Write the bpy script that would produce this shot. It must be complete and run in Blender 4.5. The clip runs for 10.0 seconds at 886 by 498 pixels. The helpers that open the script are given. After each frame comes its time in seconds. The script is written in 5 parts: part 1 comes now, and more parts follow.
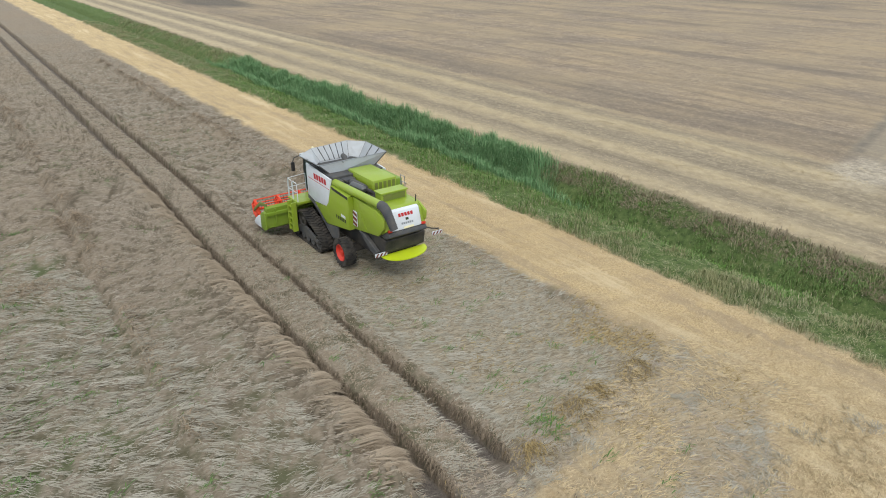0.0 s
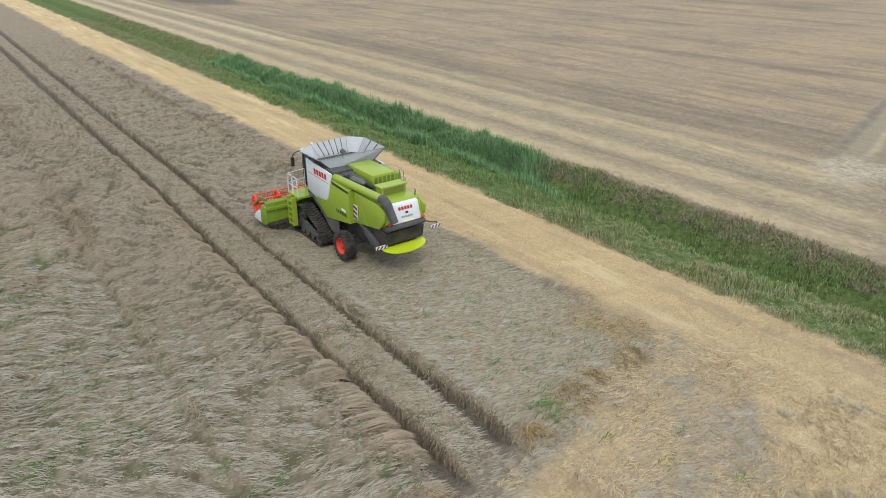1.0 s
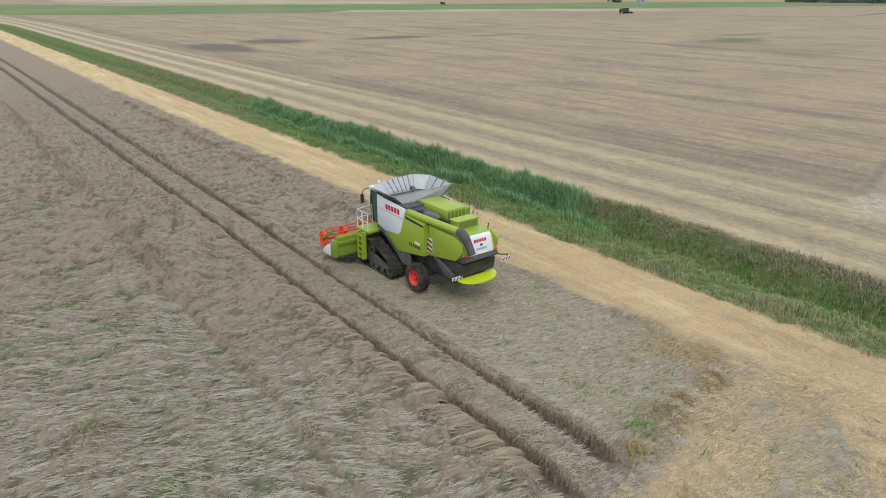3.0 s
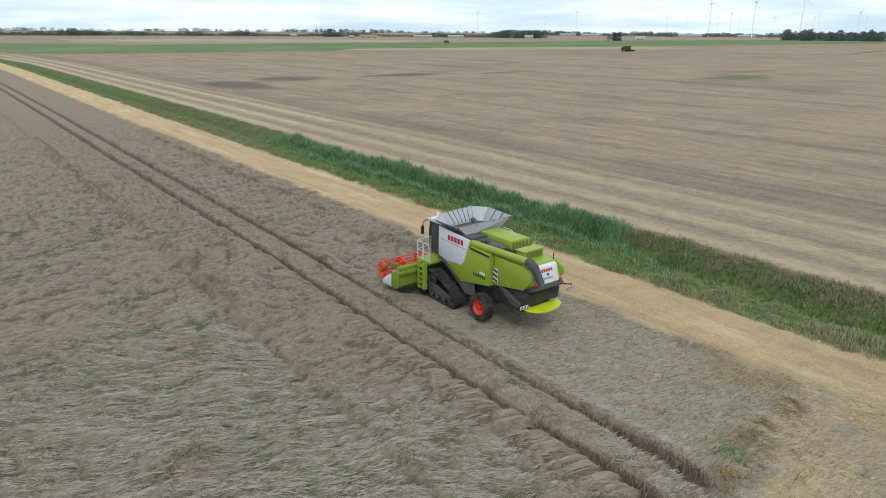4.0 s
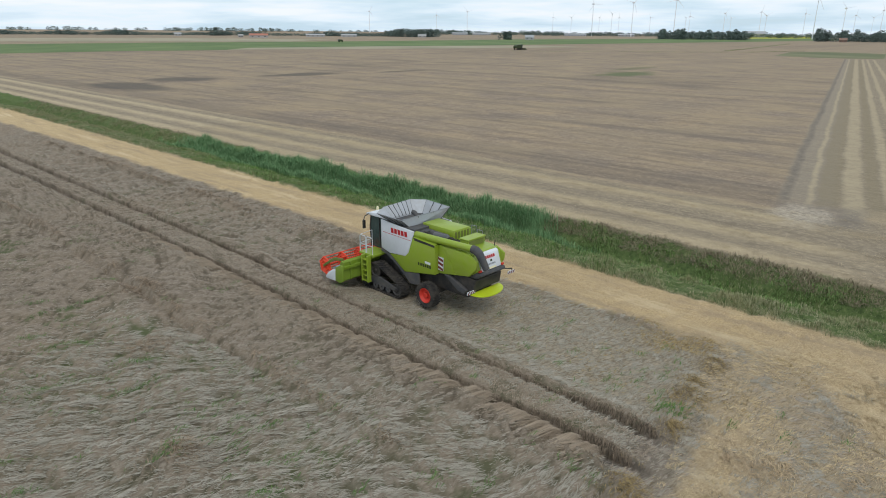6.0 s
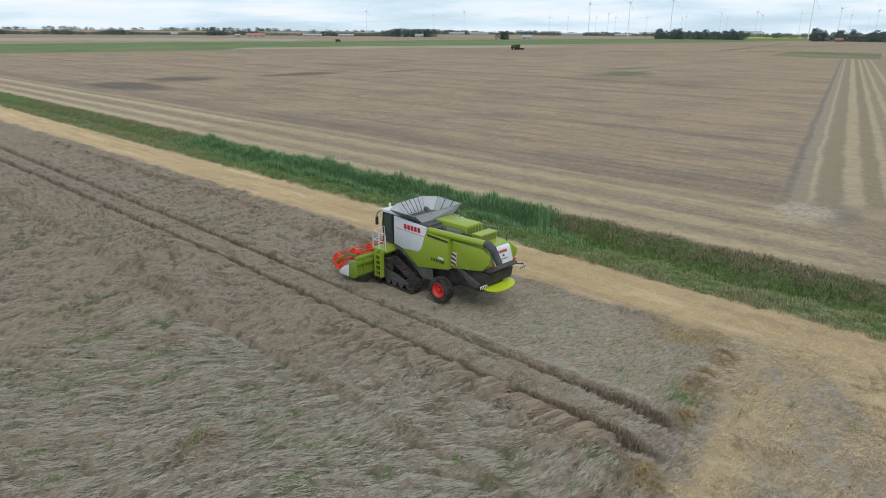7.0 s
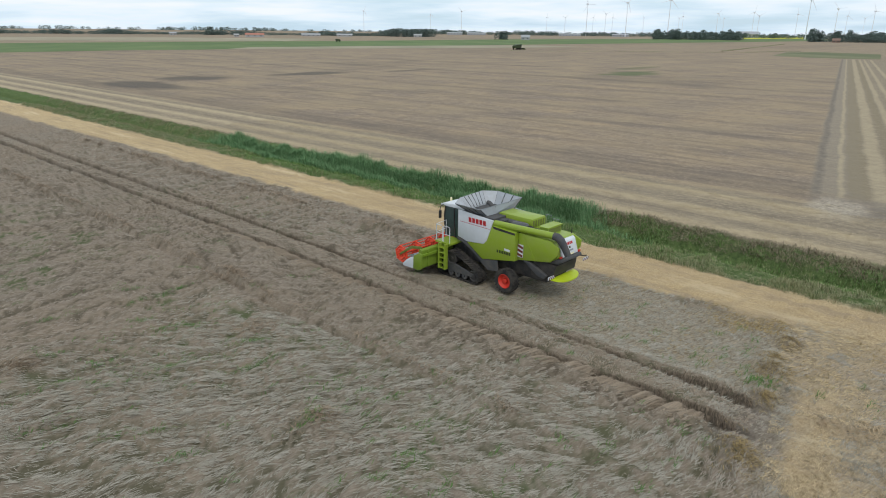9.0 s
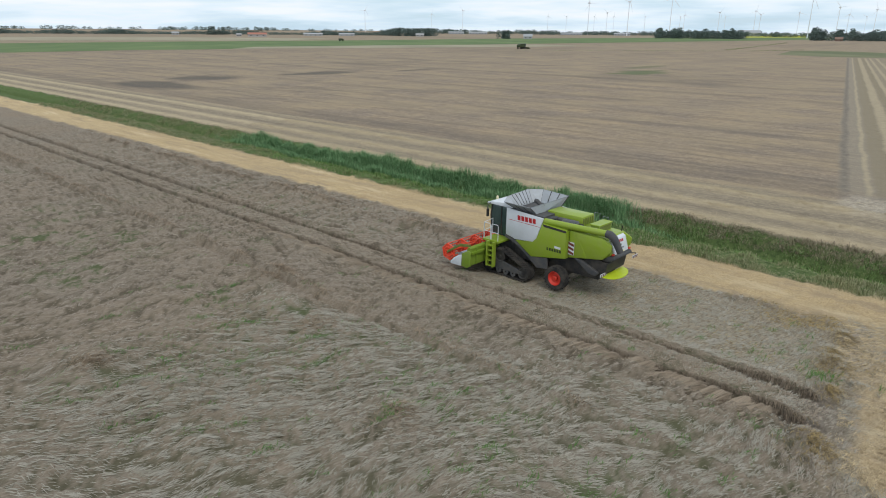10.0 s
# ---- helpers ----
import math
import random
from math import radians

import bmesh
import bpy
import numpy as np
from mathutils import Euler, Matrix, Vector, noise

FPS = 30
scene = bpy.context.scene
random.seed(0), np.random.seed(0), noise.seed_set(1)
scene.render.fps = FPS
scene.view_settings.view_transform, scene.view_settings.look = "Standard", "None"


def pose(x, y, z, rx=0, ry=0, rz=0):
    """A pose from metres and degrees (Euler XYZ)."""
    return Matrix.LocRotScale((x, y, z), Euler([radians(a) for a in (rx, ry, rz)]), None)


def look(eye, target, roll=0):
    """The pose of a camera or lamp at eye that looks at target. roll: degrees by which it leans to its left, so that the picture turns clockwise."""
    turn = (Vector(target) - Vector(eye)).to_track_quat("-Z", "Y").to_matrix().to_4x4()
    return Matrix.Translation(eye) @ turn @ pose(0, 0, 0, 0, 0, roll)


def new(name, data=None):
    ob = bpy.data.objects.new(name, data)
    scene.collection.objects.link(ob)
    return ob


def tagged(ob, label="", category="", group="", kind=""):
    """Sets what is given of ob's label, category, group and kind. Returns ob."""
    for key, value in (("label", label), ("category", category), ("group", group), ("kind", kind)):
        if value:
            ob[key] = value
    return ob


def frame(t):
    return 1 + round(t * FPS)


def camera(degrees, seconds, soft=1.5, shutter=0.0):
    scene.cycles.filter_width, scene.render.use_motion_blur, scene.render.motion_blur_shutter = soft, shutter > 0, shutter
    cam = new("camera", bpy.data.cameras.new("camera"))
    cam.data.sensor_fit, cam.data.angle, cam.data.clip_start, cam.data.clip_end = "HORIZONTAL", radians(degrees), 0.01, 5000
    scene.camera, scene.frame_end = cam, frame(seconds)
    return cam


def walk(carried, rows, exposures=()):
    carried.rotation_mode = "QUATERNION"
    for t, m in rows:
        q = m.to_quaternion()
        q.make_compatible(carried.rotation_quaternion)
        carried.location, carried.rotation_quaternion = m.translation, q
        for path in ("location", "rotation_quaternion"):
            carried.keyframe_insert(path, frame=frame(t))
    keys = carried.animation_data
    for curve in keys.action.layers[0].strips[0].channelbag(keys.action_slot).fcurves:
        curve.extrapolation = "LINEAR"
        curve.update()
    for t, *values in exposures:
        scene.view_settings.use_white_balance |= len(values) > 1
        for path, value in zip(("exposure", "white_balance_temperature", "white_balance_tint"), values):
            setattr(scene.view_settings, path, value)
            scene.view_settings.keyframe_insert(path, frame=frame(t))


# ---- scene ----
cam = camera(67.8, 10.0, soft=1.0)
# t, x, y, z, heading (0: along +y, minus: to the right), pitch, lean
ROWS = [
    (0, -15.819, -24.275, 13.846, -39.58, -24.95, 0.10),
    (0.5, -16.175, -24.484, 13.874, -40.32, -24.98, 0.30),
    (1, -16.710, -24.529, 13.899, -40.81, -25.03, 0.50),
    (1.5, -17.344, -24.481, 13.884, -41.06, -25.06, 0.50),
    (2, -18.073, -24.331, 13.883, -41.04, -25.05, 0.50),
    (2.5, -19.084, -23.933, 13.930, -41.04, -23.66, 0.50),
    (4, -23.200, -21.843, 13.969, -40.87, -18.33, 0.40),
    (4.5, -24.450, -21.219, 14.019, -40.78, -18.33, 0.30),
    (5, -24.815, -21.167, 14.002, -44.22, -18.27, 0.40),
    (5.5, -25.227, -21.283, 13.982, -49.14, -18.33, 0.50),
    (7, -26.750, -21.080, 13.940, -50.05, -18.36, 0.50),
    (7.5, -27.386, -20.855, 13.950, -50.05, -18.39, 0.50),
    (8, -27.996, -20.605, 13.929, -50.28, -18.36, 0.60),
    (8.5, -29.080, -19.799, 13.912, -50.29, -18.39, 0.60),
    (9, -30.163, -18.964, 13.875, -50.36, -18.36, 0.60),
    (9.5, -31.518, -17.665, 13.848, -50.23, -18.42, 0.50),
    (10, -32.288, -17.109, 13.905, -50.27, -18.42, 0.50),
]
walk(cam, [(t, pose(x, y, z, 90 + pitch, 0, yaw) @ pose(0, 0, 0, 0, 0, roll)) for t, x, y, z, yaw, pitch, roll in ROWS],
     [(0.0, 0.31, 6600, 10), (2.6, 0.28, 6600, 10), (3.6, 0.13, 6420, 10), (4.0, 0.01, 6380, 10), (4.5, -0.16, 6360, 10), (10.0, -0.15, 6360, 10)])

# ---- sky and sun: a bright overcast day ----
SUN_UP, SUN_TURN = radians(52), radians(215)
world = bpy.data.worlds.new("world")
scene.world = world
world.use_nodes = True
wn, wl = world.node_tree.nodes, world.node_tree.links
wn.clear()
w_out = wn.new("ShaderNodeOutputWorld")
sky = wn.new("ShaderNodeTexSky")
sky.sky_type, sky.sun_disc = "NISHITA", False
sky.sun_elevation, sky.sun_rotation = SUN_UP, SUN_TURN
blue = wn.new("ShaderNodeBackground")
blue.inputs["Strength"].default_value = 0.12
cloud = wn.new("ShaderNodeBackground")
cloud.inputs["Strength"].default_value = 1.10
where = wn.new("ShaderNodeTexCoord")
flat = wn.new("ShaderNodeMapping")
flat.inputs["Scale"].default_value = (2.4, 2.4, 22.0)
puffs = wn.new("ShaderNodeTexNoise")
puffs.inputs["Scale"].default_value, puffs.inputs["Detail"].default_value, puffs.inputs["Roughness"].default_value = 1.7, 5.0, 0.55
cover = wn.new("ShaderNodeValToRGB")
cover.color_ramp.elements[0].position, cover.color_ramp.elements[0].color = 0.34, (0.75, 0.75, 0.75, 1)
cover.color_ramp.elements[1].position, cover.color_ramp.elements[1].color = 0.52, (1, 1, 1, 1)
shade = wn.new("ShaderNodeValToRGB")
shade.color_ramp.elements[0].position, shade.color_ramp.elements[0].color = 0.38, (0.64, 0.83, 0.97, 1)
shade.color_ramp.elements[1].position, shade.color_ramp.elements[1].color = 0.64, (0.93, 0.975, 1.0, 1)
w_mix = wn.new("ShaderNodeMixShader")
wl.new(where.outputs["Generated"], flat.inputs["Vector"])
wl.new(flat.outputs["Vector"], puffs.inputs["Vector"])
wl.new(puffs.outputs["Fac"], cover.inputs["Fac"])
wl.new(puffs.outputs["Fac"], shade.inputs["Fac"])
wl.new(sky.outputs["Color"], blue.inputs["Color"])
level = wn.new("ShaderNodeSeparateXYZ")
rise = wn.new("ShaderNodeMapRange")
rise.inputs[1].default_value, rise.inputs[2].default_value = 0.10, 0.45
veil = wn.new("ShaderNodeMix")
veil.data_type = "RGBA"
veil.inputs[7].default_value = (0.855, 0.925, 0.985, 1)
wl.new(where.outputs["Generated"], level.inputs["Vector"])
wl.new(level.outputs["Z"], rise.inputs[0])
wl.new(rise.outputs[0], veil.inputs[0])
wl.new(shade.outputs["Color"], veil.inputs[6])
wl.new(veil.outputs[2], cloud.inputs["Color"])
wl.new(cover.outputs["Color"], w_mix.inputs["Fac"])
wl.new(blue.outputs["Background"], w_mix.inputs[1])
wl.new(cloud.outputs["Background"], w_mix.inputs[2])
wl.new(w_mix.outputs["Shader"], w_out.inputs["Surface"])

sun = new("sun", bpy.data.lights.new("sun", "SUN"))
sun.data.energy, sun.data.angle, sun.data.color = 1.1, radians(14), (1.0, 0.94, 0.86)
sun.matrix_world = look((math.sin(SUN_TURN) * math.cos(SUN_UP) * 100, math.cos(SUN_TURN) * math.cos(SUN_UP) * 100, math.sin(SUN_UP) * 100), (0, 0, 0))


# ---- materials ----
def nodes_of(name, rough=0.6, metal=0.0, spec=0.3):
    m = bpy.data.materials.new(name)
    m.use_nodes = True
    b = m.node_tree.nodes["Principled BSDF"]
    b.inputs["Roughness"].default_value, b.inputs["Metallic"].default_value = rough, metal
    b.inputs["Specular IOR Level"].default_value = spec
    return m, m.node_tree.nodes, m.node_tree.links, b


def noise_node(nd, lk, scale, detail=4.0, rough=0.6, stretch=(1, 1, 1), turn=0.0, source="Object"):
    tc, mp, nz = nd.new("ShaderNodeTexCoord"), nd.new("ShaderNodeMapping"), nd.new("ShaderNodeTexNoise")
    mp.inputs["Scale"].default_value = stretch
    mp.inputs["Rotation"].default_value = (0, 0, turn)
    nz.inputs["Scale"].default_value, nz.inputs["Detail"].default_value, nz.inputs["Roughness"].default_value = scale, detail, rough
    if turn:
        first = nd.new("ShaderNodeMapping")
        first.inputs["Rotation"].default_value = (0, 0, turn)
        mp.inputs["Rotation"].default_value = (0, 0, 0)
        lk.new(tc.outputs[source], first.inputs["Vector"])
        lk.new(first.outputs["Vector"], mp.inputs["Vector"])
    else:
        lk.new(tc.outputs[source], mp.inputs["Vector"])
    lk.new(mp.outputs["Vector"], nz.inputs["Vector"])
    return nz.outputs["Fac"]


def ramp(nd, lk, fac, *stops):
    r = nd.new("ShaderNodeValToRGB")
    e = r.color_ramp.elements
    while len(e) < len(stops):
        e.new(0.5)
    for el, (p, c) in zip(e, stops):
        el.position, el.color = p, (*c, 1)
    lk.new(fac, r.inputs["Fac"])
    return r.outputs["Color"]


def mix(nd, lk, fac, a, b, kind="MIX"):
    n = nd.new("ShaderNodeMix")
    n.data_type, n.blend_type = "RGBA", kind
    for sock, val in ((n.inputs[0], fac), (n.inputs[6], a), (n.inputs[7], b)):
        if isinstance(val, (int, float)):
            sock.default_value = val
        elif isinstance(val, tuple):
            sock.default_value = (*val, 1)
        else:
            lk.new(val, sock)
    return n.outputs[2]


def maths(nd, lk, op, a, b):
    n = nd.new("ShaderNodeMath")
    n.operation, n.use_clamp = op, True
    for sock, val in ((n.inputs[0], a), (n.inputs[1], b)):
        if isinstance(val, (int, float)):
            sock.default_value = val
        else:
            lk.new(val, sock)
    return n.outputs[0]


def bump(nd, lk, bsdf, height, strength=0.4, far=0.02):
    b = nd.new("ShaderNodeBump")
    b.inputs["Strength"].default_value, b.inputs["Distance"].default_value = strength, far
    lk.new(height, b.inputs["Height"])
    lk.new(b.outputs["Normal"], bsdf.inputs["Normal"])


def paint(name, colour, rough=0.4, metal=0.0, dirt=0.35, dust=(0.30, 0.25, 0.18), spec=0.4, coat=0.0):
    """Painted or bare sheet with field dust in blotches and fine grain."""
    m, nd, lk, b = nodes_of(name, rough, metal, spec)
    blot = noise_node(nd, lk, 2.3, 5, 0.65)
    fine = noise_node(nd, lk, 28, 3, 0.7)
    fac = maths(nd, lk, "MULTIPLY", ramp(nd, lk, blot, (0.35, (0, 0, 0)), (0.75, (1, 1, 1))), dirt)
    c = mix(nd, lk, fac, colour, dust)
    c = mix(nd, lk, maths(nd, lk, "MULTIPLY", fine, 0.25), c, tuple(0.6 * v for v in colour))
    lk.new(c, b.inputs["Base Color"])
    lk.new(ramp(nd, lk, blot, (0.3, (rough,) * 3), (0.8, (min(1, rough + 0.3),) * 3)), b.inputs["Roughness"])
    b.inputs["Coat Weight"].default_value = coat
    return m


def blades_material(name, *colours, rough=0.75, patch=None, spec=0.2, drift=None):
    """Stalks and leaves: every island takes its own tone, and patches of the field shift it."""
    m, nd, lk, b = nodes_of(name, rough, 0, spec)
    geo = nd.new("ShaderNodeNewGeometry")
    n = len(colours)
    c = ramp(nd, lk, geo.outputs["Random Per Island"], *[(i / max(1, n - 1), col) for i, col in enumerate(colours)])
    if patch:
        big = noise_node(nd, lk, 0.22, 4, 0.6)
        c = mix(nd, lk, ramp(nd, lk, big, (0.42, (0, 0, 0)), (0.66, (0.75,) * 3)), c, patch)
    if drift:
        band = noise_node(nd, lk, 1.2, 4, 0.6, *((0.28, 1.8, 1), 0.40) if len(drift) == 2 else ((1.0, 0.12, 1), 0.04))
        c = mix(nd, lk, ramp(nd, lk, band, (0.34, (0.7,) * 3), (0.52, (0.0,) * 3)), c, drift[0])
        c = mix(nd, lk, ramp(nd, lk, band, (0.52, (0.0,) * 3), (0.70, (0.6,) * 3)), c, drift[1])
    lk.new(c, b.inputs["Base Color"])
    return m


GREEN = paint("lime_green_paint", (0.250, 0.355, 0.020), 0.36, dirt=0.34, dust=(0.32, 0.335, 0.12), coat=0.15)
LIME = paint("bright_lime_plastic", (0.50, 0.62, 0.010), 0.42, dirt=0.12)
# dusty lime green, darkened for the shade on the header's back and ends
SHADEGREEN = paint("shade_darkened_green_paint", (0.175, 0.275, 0.018), 0.42, dirt=0.4, dust=(0.22, 0.24, 0.09))
OLIVE = paint("shaded_olive_paint", (0.13, 0.17, 0.022), 0.5, dirt=0.3)
WHITE = paint("white_paint", (0.66, 0.70, 0.74), 0.35, dirt=0.16, coat=0.2)
GREY = paint("dark_grey_plastic", (0.045, 0.05, 0.058), 0.55, dirt=0.3)
BLACK = paint("black_steel", (0.016, 0.017, 0.02), 0.5, dirt=0.25)
RUBBER = paint("rubber", (0.022, 0.022, 0.023), 0.85, dirt=0.6, dust=(0.15, 0.13, 0.105), spec=0.2)
STEEL = paint("grey_steel", (0.30, 0.33, 0.36), 0.4, 0.6, dirt=0.3)
TANKGREY = paint("galvanised_sheet", (0.36, 0.39, 0.42), 0.38, 0.35, dirt=0.3)
DARKSTEEL = paint("dark_steel", (0.10, 0.11, 0.12), 0.3, 0.6, dirt=0.3)
RED = paint("red_paint", (0.62, 0.035, 0.016), 0.4, dirt=0.15)
ORANGE = paint("orange_red_paint", (0.78, 0.060, 0.018), 0.42, dirt=0.12)
BEACON = paint("pale_yellow_plastic", (0.78, 0.72, 0.46), 0.3, dirt=0.05)
RIMRED = paint("rim_red_paint", (0.60, 0.032, 0.016), 0.45, dirt=0.15)
BOARDRED = paint("board_dark_red", (0.16, 0.022, 0.018), 0.45, dirt=0.3)
MARKRED = paint("decal_red", (0.45, 0.012, 0.016), 0.4, dirt=0.05)
MARKDARK = paint("decal_dark_green", (0.030, 0.045, 0.012), 0.4, dirt=0.05)
GLASS, nd, lk, b = nodes_of("tinted_cab_glass", 0.06, 0.0, 0.5)
lk.new(ramp(nd, lk, noise_node(nd, lk, 3), (0.3, (0.030, 0.058, 0.056)), (0.8, (0.055, 0.085, 0.080))), b.inputs["Base Color"])
MESHSHEET = paint("clouded_plastic_sheet", (0.42, 0.45, 0.48), 0.45, 0.1, dirt=0.35)


# ---- field noise, in numpy ----
def value_noise(x, y, seed=0):
    xi, yi = np.floor(x).astype(np.int64), np.floor(y).astype(np.int64)
    fx, fy = x - xi, y - yi
    fx, fy = fx * fx * (3 - 2 * fx), fy * fy * (3 - 2 * fy)

    def lattice(a, c):
        h = (a * 374761393 + c * 668265263 + seed * 974634777) & 0x7FFFFFFF
        h = ((h ^ (h >> 13)) * 1274126177) & 0x7FFFFFFF
        return ((h ^ (h >> 16)) & 0xFFFF) / 65535.0
    a, b2 = lattice(xi, yi), lattice(xi + 1, yi)
    c, d = lattice(xi, yi + 1), lattice(xi + 1, yi + 1)
    return (a * (1 - fx) + b2 * fx) * (1 - fy) + (c * (1 - fx) + d * fx) * fy


def fbm(x, y, octaves=4, seed=0):
    total, amp, s = 0.0, 0.5, 0.0
    for o in range(octaves):
        total = total + amp * value_noise(x * 2 ** o, y * 2 ** o, seed + 17 * o)
        s += amp
        amp *= 0.55
    return total / s


def step(a, b2, x):
    t = np.clip((x - a) / (b2 - a), 0, 1)
    return t * t * (3 - 2 * t)


# The rows of the fields run at a slight angle to the machine's heading: u counts across them, y along.
SLANT = 0.045
HEAD = -13.6          # where the tramlines end at the headland
RUTS = (-6.55, -4.45)  # the two wheel ruts
STRIP = (4.0, 10.0)   # strip with chopped yellow straw
LIE = radians(-23)    # the way the lodged stalks lie


# places where stalks stand in a tangle: x, y, height, reach
MOUNDS = ((-17.0, -2.2, 0.60, 1.1), (-10.6, 14.0, 0.30, 1.3), (-13.8, 6.5, 0.22, 1.2), (-22.5, 11.0, 0.25, 1.0),
          (-1.1, -13.6, 0.34, 0.7), (0.0, -13.3, 0.28, 0.5), (2.1, -13.4, 0.28, 0.55), (-3.8, -14.0, 0.30, 0.45), (-8.4, -14.3, 0.34, 0.7),
          (-4.4, -16.1, 0.30, 0.45), (-4.1, -17.0, 0.32, 0.5), (-3.8, -17.8, 0.28, 0.45), (-2.9, -19.5, 0.30, 0.6), (-2.5, -20.7, 0.30, 0.7))


def across(x, y):
    return x - SLANT * y


def beside_ruts(x, y):
    """Like across(), but following the ruts, which bend a little towards the ditch."""
    return across(x, y) - rut_bend(y)


def rut_bend(y):
    return np.interp(y, [-15, 0, 18, 60, 110], [0, 0.12, 0.56, 0.72, 1.1])


def far_swaths(u):
    """Straw swaths beside the ditch in the far field."""
    total = 0
    for c, w, a in ((19.6, 1.3, 0.8), (24.1, 1.1, 0.9), (29.8, 1.2, 0.9), (33.4, 0.5, 0.4)):
        total = total + a * np.exp(-((u - c) / w) ** 2)
    return np.clip(total, 0, 1)


def track_brink(x):
    """Where the driven track over the headland begins, along y."""
    return np.interp(x, [-14, -8.7, -3.7, -1.0, 3.0], [-18.1, -15.8, -15.0, -14.2, -13.8])


def straw_amount(x, y):
    """Chopped straw: the strip beside the ditch, and the headland."""
    u = across(x, y)
    wob = (fbm(x * 0.35, y * 0.35, 4, 3) - 0.5) * 3.0
    small = (fbm(x * 1.3, y * 1.3, 3, 4) - 0.5) * 1.0
    left = np.interp(y, [-30.7, -20.7, -19.5, -17.1, -15.0, -11, -6, 0, 30, 50, 90], [-7.0, 0.0, 1.1, 4.2, 5.8, 5.3, 4.7, 4.5, 5.0, 4.8, 4.2])
    soft = 0.5 + 1.3 * step(-7, -13, y)
    strip = step(-1, 1, (u - left + wob * np.where(y > -9, 0.30, 0.8) + 0.5 * small) / soft) * step(0.5, -0.3, u - STRIP[1])
    strip = strip * (1 - 0.22 * step(-13, -17, y))
    # pale track across the headland, thinner and greyer behind it
    deep = track_brink(x) - y + 0.25 * wob + 0.4 * small
    on = step(-13.0, -9.0, x + wob)
    cross = step(-0.35, 0.35, deep) * step(3.4, 1.2, deep) * on * (1 - 0.75 * step(-3.0, 0.5, x))
    patchy = 0.55 + 0.75 * fbm(x * 0.9, y * 0.9, 3, 11)
    blot = step(0.46, 0.60, fbm(x * 0.30 + 40, y * 0.30, 4, 9)) * step(0.0, 1.0, deep) * on
    thin = 0.34 * step(-0.3, 1.0, deep) * on
    return np.clip(np.maximum.reduce([strip, 0.62 * cross * (0.35 + 0.65 * patchy), 0.40 * blot, thin * patchy]), 0, 1), u


def stubble_amount(x, y):
    """Ground already cut behind the machine and on the headland."""
    u = across(x, y)
    wob = (fbm(x * 0.6, y * 0.6, 3, 21) - 0.5) * 1.2
    lane = step(-3.9, -3.2, u + 0.3 * wob) * step(STRIP[0] + 0.4, STRIP[0] - 0.2, u) * step(5.2, 4.6, y)
    head = step(-0.6, 0.6, track_brink(x) + 1.1 - y + 0.6 * wob)
    return np.clip(np.maximum(lane, head), 0, 1)


def rut_amount(x, y):
    u = beside_ruts(x, y) + (fbm(x * 0.5, y * 0.25, 3, 31) - 0.5) * (0.20 - 0.13 * step(-4, 10, y))
    live = step(HEAD - 1.6, HEAD + 0.4, y + (fbm(x, y, 2, 5) - 0.5))
    cut = 0
    for r in RUTS:
        wide = 0.14 + 0.26 * step(HEAD + 7, HEAD + 0.5, y) + 0.10 * step(4, 22, y) + 0.08 * step(25, 70, y)
        cut = np.maximum(cut, step(wide + 0.09, wide - 0.05, np.abs(u - r)))
    return cut * live


def swirl(x, y):
    """How the wind bent the lie of the stalks, in metres across it."""
    return (fbm(x * 0.09, y * 0.09, 3, 50) - 0.5) * 9.0


def lie_at(x, y):
    """The way the stalks lie at a place."""
    e = 0.3
    sx, sy = (swirl(x + e, y) - swirl(x - e, y)) / (2 * e), (swirl(x, y + e) - swirl(x, y - e)) / (2 * e)
    return np.arctan2(math.sin(LIE) - sx, math.cos(LIE) + sy)


def paleness(x, y):
    """1 where the grain lies flat and pale, 0 where it is browner and tangled."""
    u = across(x, y)
    edge = np.where(u < -10, 13.0, 4.0) - 9.0 * np.exp(-((u + 10.6) / 1.6) ** 2)
    return step(7, -6, y - edge + (fbm(x * 0.08, y * 0.08, 3, 205) - 0.5) * 18)


def bundle_phase(u, y):
    """Counts the bundles along the rut: a bundle lies at every half."""
    v = y + 0.65 * (u + 6.7)
    return v / 0.56 + (fbm(v * 0.7, v * 0 + 3.0, 3, 251) - 0.5) * 3.4


def scallops(x, y):
    """Bundles pushed over in a row along the outer edge of the first rut: their height, and the gaps between."""
    u = beside_ruts(x, y)
    place = step(-8.5, -7.9, u + (fbm(x * 0.8, y * 0.8, 2, 252) - 0.5)) * step(-6.72, -6.86, u) * step(24, -3, y) * step(HEAD, HEAD + 2, y)
    phase = bundle_phase(u, y)
    arch = np.abs(np.sin(math.pi * phase))
    return place * (arch ** 0.6 * 0.22 - 0.10), 0.55 * place * step(0.55, 0.15, arch), place


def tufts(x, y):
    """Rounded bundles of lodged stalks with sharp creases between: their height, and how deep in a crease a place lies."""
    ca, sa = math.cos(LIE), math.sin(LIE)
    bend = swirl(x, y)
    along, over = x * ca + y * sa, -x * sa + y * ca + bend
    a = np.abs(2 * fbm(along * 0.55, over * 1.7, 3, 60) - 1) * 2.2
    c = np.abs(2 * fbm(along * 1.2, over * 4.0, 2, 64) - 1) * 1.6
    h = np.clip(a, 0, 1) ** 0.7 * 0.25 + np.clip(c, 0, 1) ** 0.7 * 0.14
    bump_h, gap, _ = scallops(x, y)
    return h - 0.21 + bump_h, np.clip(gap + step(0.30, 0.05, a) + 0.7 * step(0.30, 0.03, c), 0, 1)


